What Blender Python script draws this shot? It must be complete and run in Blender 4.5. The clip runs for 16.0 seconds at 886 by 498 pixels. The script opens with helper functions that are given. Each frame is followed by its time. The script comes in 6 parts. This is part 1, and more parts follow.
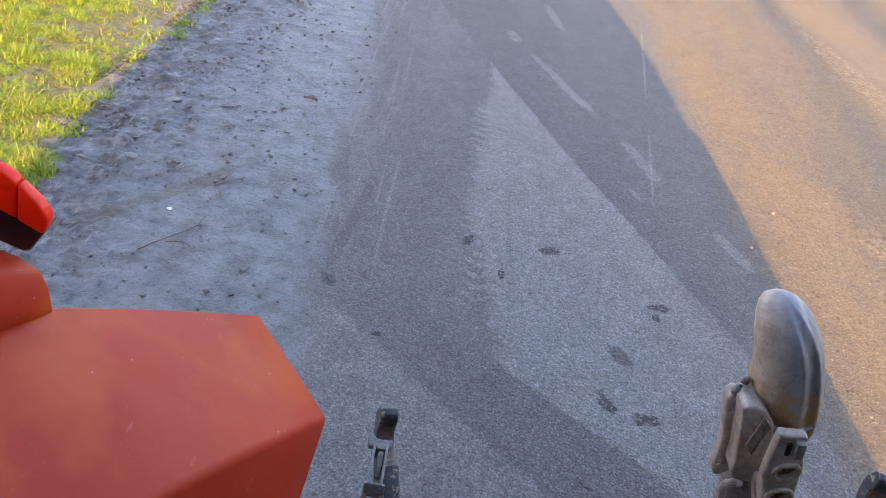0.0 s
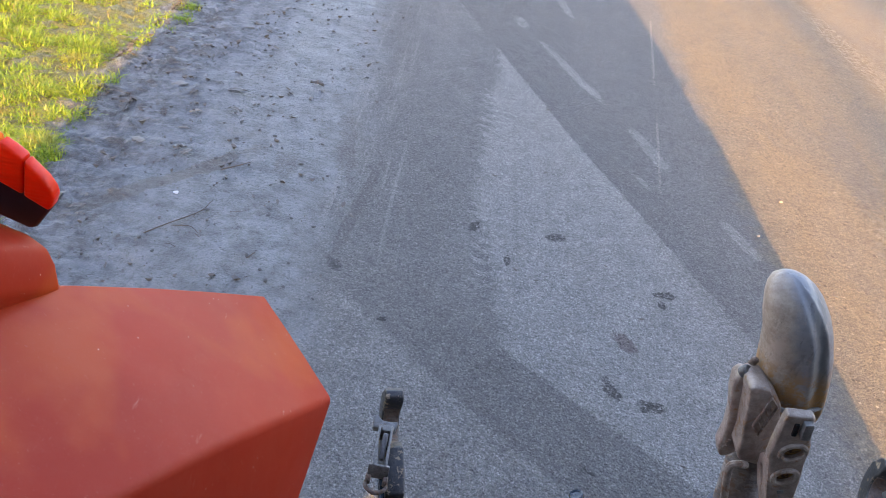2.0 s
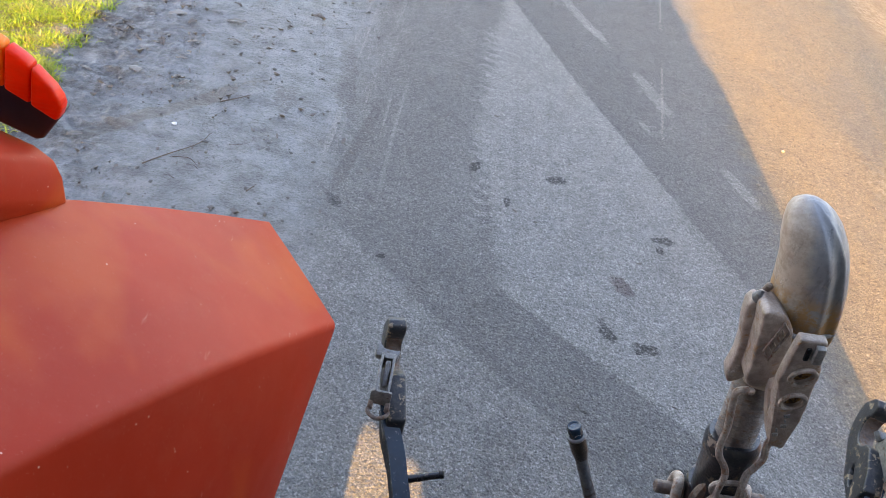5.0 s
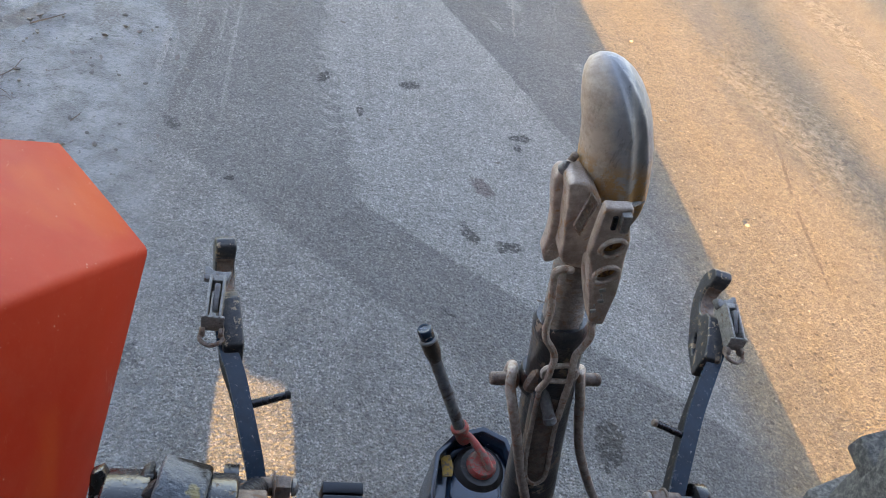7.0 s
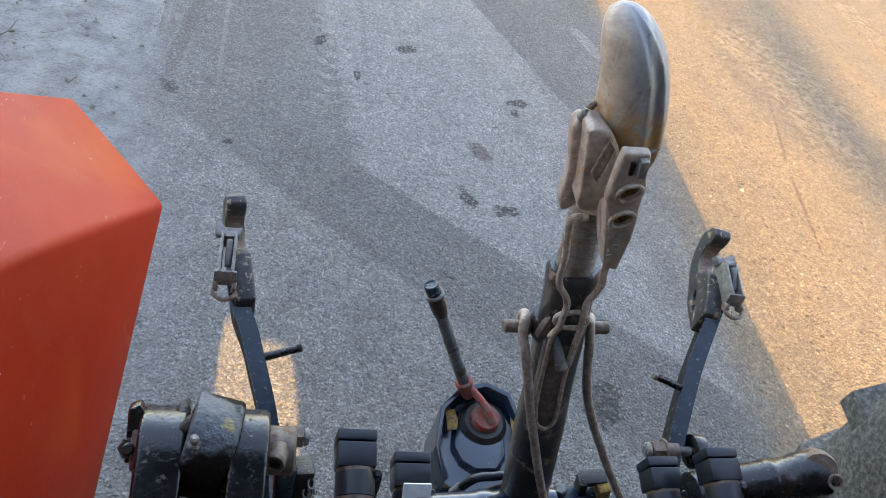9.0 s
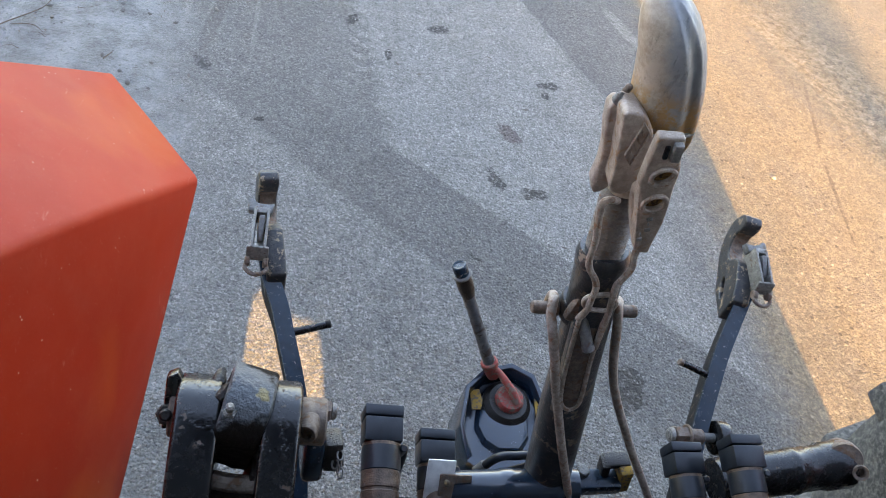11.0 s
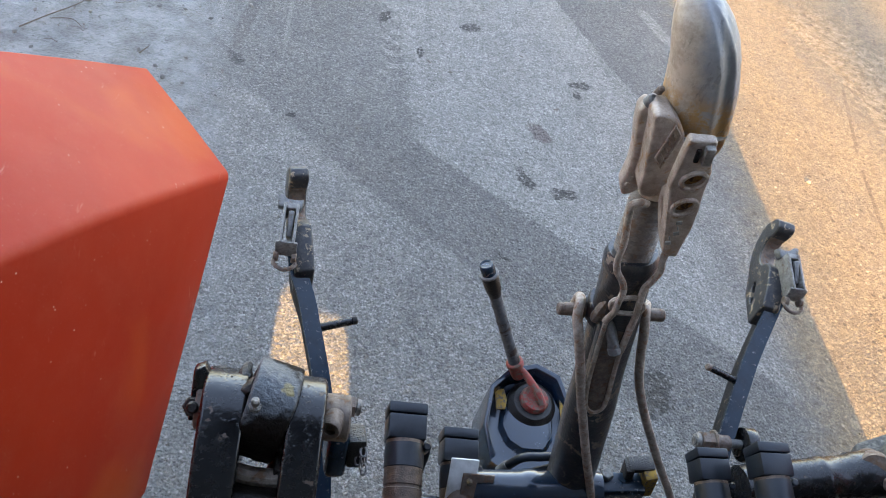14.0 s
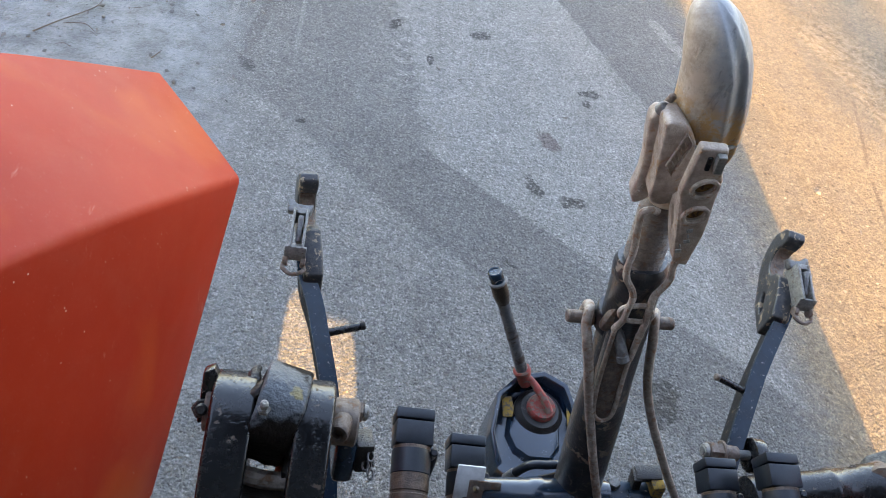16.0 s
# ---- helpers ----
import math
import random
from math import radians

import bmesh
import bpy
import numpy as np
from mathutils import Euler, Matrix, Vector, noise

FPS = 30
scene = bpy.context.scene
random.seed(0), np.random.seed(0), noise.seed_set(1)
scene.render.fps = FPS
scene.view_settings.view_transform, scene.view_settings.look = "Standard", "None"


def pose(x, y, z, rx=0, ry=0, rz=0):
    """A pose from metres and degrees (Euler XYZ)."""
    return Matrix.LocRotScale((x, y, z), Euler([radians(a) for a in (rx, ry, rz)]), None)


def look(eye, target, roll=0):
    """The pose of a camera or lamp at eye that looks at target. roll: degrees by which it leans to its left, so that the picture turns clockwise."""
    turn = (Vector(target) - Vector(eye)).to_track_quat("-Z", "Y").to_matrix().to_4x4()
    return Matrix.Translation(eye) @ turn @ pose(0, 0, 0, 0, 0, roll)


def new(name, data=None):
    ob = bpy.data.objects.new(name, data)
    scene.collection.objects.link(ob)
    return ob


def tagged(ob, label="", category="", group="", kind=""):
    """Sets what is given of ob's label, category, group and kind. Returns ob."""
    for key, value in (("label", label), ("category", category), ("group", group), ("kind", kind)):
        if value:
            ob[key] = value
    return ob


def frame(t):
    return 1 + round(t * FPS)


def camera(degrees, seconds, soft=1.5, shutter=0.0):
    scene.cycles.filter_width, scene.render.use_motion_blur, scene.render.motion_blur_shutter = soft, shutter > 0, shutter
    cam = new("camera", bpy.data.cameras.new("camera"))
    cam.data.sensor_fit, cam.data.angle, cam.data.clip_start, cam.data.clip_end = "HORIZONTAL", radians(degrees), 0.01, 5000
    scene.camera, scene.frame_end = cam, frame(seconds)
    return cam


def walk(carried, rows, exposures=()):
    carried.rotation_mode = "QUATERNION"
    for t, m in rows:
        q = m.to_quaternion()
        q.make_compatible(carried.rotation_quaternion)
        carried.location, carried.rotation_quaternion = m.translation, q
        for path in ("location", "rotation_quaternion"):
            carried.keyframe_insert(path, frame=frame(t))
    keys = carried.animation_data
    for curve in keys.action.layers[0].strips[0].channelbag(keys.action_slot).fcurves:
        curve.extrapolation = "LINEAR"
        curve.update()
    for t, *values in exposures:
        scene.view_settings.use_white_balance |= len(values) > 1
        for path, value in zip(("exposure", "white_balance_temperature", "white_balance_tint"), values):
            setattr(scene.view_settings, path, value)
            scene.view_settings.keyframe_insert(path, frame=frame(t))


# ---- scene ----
cam = camera(58.9, 16.0, 0.4)
PATH = [
    (0.0, -0.453, 0.007, 1.800, 55.70, -10.30, 3.80),
    (0.5, -0.452, 0.007, 1.798, 55.32, -10.29, 3.89),
    (1.0, -0.453, 0.004, 1.794, 55.01, -10.34, 4.12),
    (1.5, -0.451, 0.006, 1.792, 54.84, -10.36, 4.34),
    (2.0, -0.452, 0.005, 1.791, 54.72, -10.41, 4.40),
    (2.5, -0.453, 0.004, 1.790, 54.53, -10.54, 4.40),
    (3.0, -0.455, 0.004, 1.780, 53.67, -11.10, 4.75),
    (5.5, -0.465, -0.006, 1.766, 50.23, -12.43, 4.81),
    (6.0, -0.426, 0.002, 1.769, 50.14, -14.72, -0.88),
    (6.5, -0.389, 0.028, 1.731, 48.01, -13.53, -5.22),
    (7.0, -0.384, 0.034, 1.724, 46.78, -13.55, -5.38),
    (7.5, -0.388, 0.030, 1.725, 46.31, -13.67, -5.76),
    (8.0, -0.396, 0.024, 1.723, 45.83, -13.78, -6.05),
    (8.5, -0.400, 0.022, 1.721, 45.24, -13.88, -6.13),
    (9.0, -0.411, 0.008, 1.719, 44.65, -14.01, -5.86),
    (11.5, -0.418, 0.001, 1.722, 42.59, -13.39, -3.01),
    (12.0, -0.418, 0.002, 1.721, 42.51, -13.21, -2.62),
    (12.5, -0.418, 0.002, 1.723, 42.40, -13.06, -2.27),
    (13.0, -0.418, 0.001, 1.723, 42.32, -12.90, -1.98),
    (13.5, -0.417, 0.002, 1.722, 42.20, -12.78, -1.60),
    (14.0, -0.417, 0.002, 1.723, 42.10, -12.87, -1.23),
    (14.5, -0.419, 0.001, 1.724, 42.17, -13.03, -0.96),
    (15.0, -0.418, 0.000, 1.724, 42.36, -13.10, -0.77),
    (15.5, -0.418, 0.001, 1.723, 42.46, -13.00, -0.59),
    (16.0, -0.419, 0.000, 1.722, 42.47, -12.89, -0.39),
]
EXPOSURES = ((0.0, 3.00, 6900, 28), (3.0, 3.20, 7150, 25), (5.5, 3.37, 7700, 23), (7.0, 3.36, 7700, 21), (9.0, 3.56, 7750, 20), (12.5, 3.68, 7750, 20), (16.0, 3.70, 7750, 20))
walk(cam, [(t, pose(*p)) for t, *p in PATH], EXPOSURES)

# ---- light ----
SUN_UP, SUN_AZ = 16.0, 1.46     # degrees above the horizon; the sun stands ahead of the tractor, at minus y
world = bpy.data.worlds.new("sky")
scene.world = world
world.use_nodes = True
wn = world.node_tree.nodes
sky = wn.new("ShaderNodeTexSky")
sky.sky_type = "NISHITA"
sky.sun_disc = False
sky.sun_elevation = radians(SUN_UP)
sky.sun_rotation = radians(180 - SUN_AZ)
sky.air_density, sky.dust_density, sky.ozone_density = 1.0, 1.5, 1.0
wn["Background"].inputs["Strength"].default_value = 0.13
world.node_tree.links.new(sky.outputs[0], wn["Background"].inputs["Color"])
sun = new("sun", bpy.data.lights.new("sun", "SUN"))
sun.data.energy, sun.data.angle, sun.data.color = 3.0, radians(0.53), (1.0, 0.635, 0.20)
sun.matrix_world = look((20 * math.tan(radians(SUN_AZ)), -20, 20 * math.tan(radians(SUN_UP))), (0, 0, 0))


# ---- material tools ----
class Nodes:
    """A small hand for node trees: values are numbers, colours or sockets."""

    def __init__(self, name):
        self.mat = bpy.data.materials.new(name)
        self.mat.use_nodes = True
        self.tree = self.mat.node_tree
        self.bsdf = self.tree.nodes["Principled BSDF"]
        self.coord = self.tree.nodes.new("ShaderNodeTexCoord").outputs["Object"]
        self.info = self.tree.nodes.new("ShaderNodeObjectInfo").outputs["Random"]

    def put(self, socket, value):
        if isinstance(value, bpy.types.NodeSocket):
            self.tree.links.new(value, socket)
        elif isinstance(value, tuple) and len(value) == 3 and socket.type == "RGBA":
            socket.default_value = (*value, 1)
        else:
            socket.default_value = value

    def math(self, op, a, b=0.0, c=0.0, clamp=False):
        n = self.tree.nodes.new("ShaderNodeMath")
        n.operation, n.use_clamp = op, clamp
        for s, v in zip(n.inputs, (a, b, c)):
            self.put(s, v)
        return n.outputs[0]

    def xyz(self, vector=None):
        n = self.tree.nodes.new("ShaderNodeSeparateXYZ")
        self.put(n.inputs[0], vector or self.coord)
        return n.outputs

    def noise(self, scale, detail=4.0, rough=0.55, vector=None, stretch=None, distort=0.0):
        v = vector or self.coord
        if stretch:
            m = self.tree.nodes.new("ShaderNodeMapping")
            m.inputs["Scale"].default_value = stretch
            self.put(m.inputs[0], v)
            v = m.outputs[0]
        n = self.tree.nodes.new("ShaderNodeTexNoise")
        self.put(n.inputs["Vector"], v)
        n.inputs["Scale"].default_value, n.inputs["Detail"].default_value = scale, detail
        n.inputs["Roughness"].default_value, n.inputs["Distortion"].default_value = rough, distort
        return n.outputs["Fac"]

    def cells(self, scale, feature="F1", out="Distance", vector=None):
        n = self.tree.nodes.new("ShaderNodeTexVoronoi")
        n.feature = feature
        n.inputs["Scale"].default_value = scale
        self.put(n.inputs["Vector"], vector or self.coord)
        return n.outputs[out]

    def ramp(self, value, low, high, out_low=0.0, out_high=1.0):
        n = self.tree.nodes.new("ShaderNodeMapRange")
        n.interpolation_type = "SMOOTHSTEP"
        for s, v in zip(n.inputs, (value, low, high, out_low, out_high)):
            self.put(s, v)
        return n.outputs[0]

    def mix(self, fac, a, b, blend="MIX"):
        n = self.tree.nodes.new("ShaderNodeMix")
        n.data_type, n.blend_type = "RGBA", blend
        self.put(n.inputs[0], fac)
        self.put(n.inputs[6], a)
        self.put(n.inputs[7], b)
        return n.outputs[2]

    def bump(self, height, strength=0.5, distance=0.002, normal=None):
        n = self.tree.nodes.new("ShaderNodeBump")
        n.inputs["Strength"].default_value, n.inputs["Distance"].default_value = strength, distance
        self.put(n.inputs["Height"], height)
        if normal:
            self.put(n.inputs["Normal"], normal)
        return n.outputs[0]

    def done(self, color, rough=0.5, metal=0.0, normal=None, coat=0.0, coat_rough=0.1, spec=0.5):
        b = self.bsdf.inputs
        self.put(b["Base Color"], color)
        self.put(b["Roughness"], rough)
        self.put(b["Metallic"], metal)
        self.put(b["Coat Weight"], coat)
        self.put(b["Coat Roughness"], coat_rough)
        self.put(b["Specular IOR Level"], spec)
        if normal:
            self.put(b["Normal"], normal)
        return self.mat


def worn_paint(name, paint, worn, rough=0.4, wear=0.62, dust=0.15, scale=60.0, coat=0.0, dust_color=(0.16, 0.13, 0.10), grain=0.3, spec=0.22, drops=0.0):
    """Paint that is chipped in spots, with a film of dust."""
    n = Nodes(name)
    scale *= 2.6
    chips = n.ramp(n.noise(scale, 6, 0.7), wear, wear + 0.035)
    big = n.noise(34, 5, 0.65)
    base = n.mix(n.ramp(big, 0.3, 0.75), paint, tuple(c * 0.6 for c in paint))
    base = n.mix(chips, base, worn)
    film = n.math("MULTIPLY", n.ramp(n.noise(90, 6, 0.75), 0.38, 0.72), dust)
    base = n.mix(film, base, dust_color)
    h = n.math("ADD", n.math("MULTIPLY", chips, -0.6), n.math("MULTIPLY", n.noise(scale * 5, 3), grain))
    r = n.math("ADD", n.math("ADD", rough, n.math("MULTIPLY", chips, 0.3)), n.math("MULTIPLY", film, 0.7), clamp=True)
    bump = n.bump(h, 0.5, 0.0012)
    if drops:
        bump = n.bump(n.math("MULTIPLY", n.ramp(n.cells(330), 0.40, 0.10), n.ramp(n.noise(45, 3), 0.44, 0.58)), drops, 0.0016, bump)
        bump = n.bump(n.noise(38, 2, 0.5), drops, 0.0025, bump)
    return n.done(base, r, 0.0, bump, coat=coat, spec=spec)


def bare_steel(name, low, high, rust, rough=0.45, metal=0.75, amount=0.55, scale=30.0):
    n = Nodes(name)
    scale *= 2.6
    base = n.mix(n.ramp(n.noise(scale, 7, 0.7), 0.30, 0.70), low, high)
    base = n.mix(n.ramp(n.noise(scale * 0.35, 4, 0.6), 0.35, 0.65, 0.0, 0.35), base, tuple(c * 0.5 for c in low))
    spots = n.ramp(n.noise(scale * 0.7, 7, 0.7, distort=0.6), amount - 0.04, amount + 0.08)
    base = n.mix(spots, base, rust)
    h = n.math("ADD", n.math("ADD", n.noise(scale * 7, 4), n.noise(scale, 3)), n.math("MULTIPLY", spots, 0.6))
    m = n.math("SUBTRACT", metal, n.math("MULTIPLY", spots, metal))
    r = n.math("ADD", rough, n.math("MULTIPLY", spots, 0.35), clamp=True)
    return n.done(base, r, m, n.bump(h, 0.6, 0.0016), spec=0.45)


# ---- materials ----
def make_red():
    n = Nodes("red_paint")
    fade = n.noise(3.2, 4, 0.55)
    base = n.mix(n.ramp(fade, 0.3, 0.7), (0.40, 0.029, 0.008), (0.33, 0.020, 0.005))
    base = n.mix(n.ramp(n.noise(4.5, 3, 0.5, distort=0.4), 0.52, 0.66, 0.0, 0.75), base, (0.44, 0.062, 0.010))
    scratch = n.ramp(n.noise(70, 5, 0.75, stretch=(1.0, 0.14, 0.14)), 0.64, 0.74)
    base = n.mix(n.math("MULTIPLY", scratch, 0.34), base, (0.62, 0.30, 0.24))
    faint = n.ramp(n.noise(240, 4, 0.8), 0.62, 0.72)
    base = n.mix(n.math("MULTIPLY", faint, 0.25), base, (0.55, 0.24, 0.18))
    specks = n.ramp(n.cells(85), 0.10, 0.06)
    rare = n.ramp(n.noise(31, 2), 0.58, 0.62)
    base = n.mix(n.math("MULTIPLY", n.math("MULTIPLY", specks, rare), 0.8), base, (0.65, 0.50, 0.42))
    dust = n.math("MULTIPLY", n.ramp(n.noise(11, 7, 0.78), 0.42, 0.75), 0.08)
    base = n.mix(dust, base, (0.46, 0.16, 0.09))
    r = n.math("ADD", 0.42, n.math("MULTIPLY", n.noise(7, 5, 0.65), 0.22))
    return n.done(base, r, 0.0, n.bump(n.noise(5, 3), 0.25, 0.02, n.bump(n.noise(140, 3), 0.08, 0.001)), coat=0.04, coat_rough=0.25, spec=0.15)


RED = make_red()
BLACK = worn_paint("black_paint", (0.0026, 0.0032, 0.0042), (0.095, 0.060, 0.042), 0.24, 0.63, 0.10, 30, dust_color=(0.06, 0.045, 0.035), grain=0.4, spec=0.6, drops=0.30, coat=0.0)
BLUE_BLACK = worn_paint("blue_black_paint", (0.0034, 0.0185, 0.0360), (0.12, 0.128, 0.136), 0.24, 0.615, 0.06, 40, coat=0.08, dust_color=(0.06, 0.07, 0.08), spec=0.42, drops=0.12)
MATT_BLACK = worn_paint("matt_black_paint", (0.0075, 0.0080, 0.0095), (0.16, 0.130, 0.100), 0.5, 0.60, 0.16, 36, dust_color=(0.05, 0.045, 0.04), grain=0.6, spec=0.25)
BARREL = worn_paint("greasy_black_barrel", (0.014, 0.017, 0.022), (0.20, 0.155, 0.12), 0.28, 0.565, 0.30, 22, dust_color=(0.15, 0.115, 0.088), grain=1.0, spec=0.5, drops=0.25, coat=0.35)
GREASY = worn_paint("greasy_casting", (0.0075, 0.0056, 0.0046), (0.060, 0.047, 0.038), 0.30, 0.60, 0.22, 45, dust_color=(0.05, 0.034, 0.024), grain=1.6, spec=0.5, drops=0.5, coat=0.0)
def make_hook_steel():
    n = Nodes("rubbed_forged_steel")
    x, y, z = n.xyz()
    blotch = n.ramp(n.noise(48, 7, 0.75), 0.36, 0.62)
    base = n.mix(blotch, (0.320, 0.245, 0.185), (0.480, 0.395, 0.315))
    # the sky's grey-blue reflection painted onto the rubbed outer side
    across = n.math("ADD", x, n.math("MULTIPLY", n.math("SUBTRACT", z, 1.40), 0.366))
    jag = n.math("MULTIPLY", n.math("SUBTRACT", n.noise(60, 5, 0.7), 0.5), 0.014)
    rub_sheen = n.math("MULTIPLY", n.ramp(n.math("ADD", across, jag), -0.137, -0.124), 0.85)
    rub_sheen = n.math("MULTIPLY", rub_sheen, n.ramp(n.math("ADD", z, jag), 1.372, 1.405, 0.25, 1.0))
    base = n.mix(rub_sheen, base, n.mix(n.noise(150, 4, 0.7), (0.150, 0.170, 0.190), (0.290, 0.315, 0.345)))
    seam = n.math("MULTIPLY", n.ramp(n.math("ABSOLUTE", n.math("ADD", across, n.math("ADD", n.math("MULTIPLY", jag, 0.4), 0.1135))), 0.0032, 0.0010), 0.5)
    base = n.mix(seam, base, (0.46, 0.43, 0.38))
    dull = n.math("MULTIPLY", n.ramp(n.math("ABSOLUTE", n.math("ADD", across, n.math("ADD", n.math("MULTIPLY", jag, 0.4), 0.1075))), 0.004, 0.001), 0.35)
    base = n.mix(dull, base, (0.06, 0.058, 0.056))
    fleck = n.ramp(n.noise(190, 5, 0.75), 0.58, 0.70)
    base = n.mix(n.math("MULTIPLY", fleck, 0.3), base, (0.055, 0.044, 0.036))
    band = n.math("MULTIPLY", n.math("MULTIPLY", n.ramp(z, 1.418, 1.392), n.ramp(z, 1.345, 1.362)), n.ramp(n.noise(60, 5, 0.7), 0.42, 0.54))
    base = n.mix(n.math("MULTIPLY", band, 0.80), base, (0.42, 0.215, 0.055))
    scar = n.ramp(n.noise(95, 4, 0.7, stretch=(1.0, 1.0, 0.30)), 0.58, 0.64)
    base = n.mix(n.math("MULTIPLY", scar, 0.22), base, (0.080, 0.066, 0.054))
    worn = n.ramp(n.noise(70, 6, 0.75), 0.56, 0.66)
    base = n.mix(n.math("MULTIPLY", worn, 0.5), base, (0.40, 0.36, 0.31))
    h = n.math("ADD", n.math("ADD", n.noise(60, 3, 0.6), n.math("MULTIPLY", n.noise(220, 3), 0.5)), n.math("MULTIPLY", scar, -0.4))
    return n.done(base, n.math("SUBTRACT", 0.56, n.math("MULTIPLY", rub_sheen, 0.12)), n.math("MULTIPLY", rub_sheen, 0.10), n.bump(h, 0.7, 0.0013), spec=0.4)


HOOK_STEEL = make_hook_steel()
RUSTY = bare_steel("rusty_steel", (0.095, 0.070, 0.056), (0.230, 0.172, 0.138), (0.150, 0.082, 0.048), 0.45, 0.15, 0.54, 45)
STEEL = bare_steel("dull_steel", (0.11, 0.11, 0.11), (0.20, 0.20, 0.195), (0.11, 0.07, 0.045), 0.38, 0.3, 0.60, 70)
ZINC = bare_steel("zinc_plated_steel", (0.16, 0.155, 0.145), (0.30, 0.29, 0.27), (0.12, 0.085, 0.055), 0.36, 0.4, 0.58, 80)
FADED_RED = worn_paint("faded_red_paint", (0.33, 0.050, 0.042), (0.15, 0.105, 0.085), 0.5, 0.50, 0.60, 38, dust_color=(0.22, 0.14, 0.11), grain=0.8)
YELLOW = worn_paint("yellow_paint", (0.38, 0.22, 0.035), (0.12, 0.09, 0.07), 0.55, 0.52, 0.3, 60)
WHITE = worn_paint("white_tag_paint", (0.72, 0.72, 0.70), (0.3, 0.3, 0.3), 0.35, 0.72, 0.1, 60)
CAP = worn_paint("black_plastic", (0.008, 0.012, 0.018), (0.035, 0.035, 0.038), 0.34, 0.68, 0.16, 40, dust_color=(0.034, 0.042, 0.054), spec=0.42, coat=0.05)
RUBBER = worn_paint("dusty_rubber", (0.060, 0.060, 0.060), (0.085, 0.080, 0.074), 0.6, 0.6, 0.85, 14, dust_color=(0.23, 0.225, 0.205), grain=0.3)
BRASS = bare_steel("brass_coupling", (0.20, 0.13, 0.06), (0.30, 0.21, 0.11), (0.07, 0.05, 0.035), 0.45, 0.8, 0.5, 50)


def lens(name, color):
    n = Nodes(name)
    x, y, z = n.xyz()
    rib = n.math("SINE", n.math("MULTIPLY", z, 1400.0))
    n.put(n.bsdf.inputs["Subsurface Weight"], 0.3)
    n.put(n.bsdf.inputs["Subsurface Scale"], 0.03)
    return n.done(n.mix(n.noise(60, 3), color, tuple(c * 0.7 for c in color)), 0.32, 0.0, n.bump(rib, 0.15, 0.0006), coat=0.0, spec=0.2)


GLASS = worn_paint("tinted_glass", (0.006, 0.008, 0.008), (0.02, 0.02, 0.02), 0.06, 0.75, 0.05, 20, spec=0.6)
LENS_RED = lens("red_lens", (0.88, 0.030, 0.004))
LENS_AMBER = lens("amber_lens", (0.95, 0.20, 0.01))


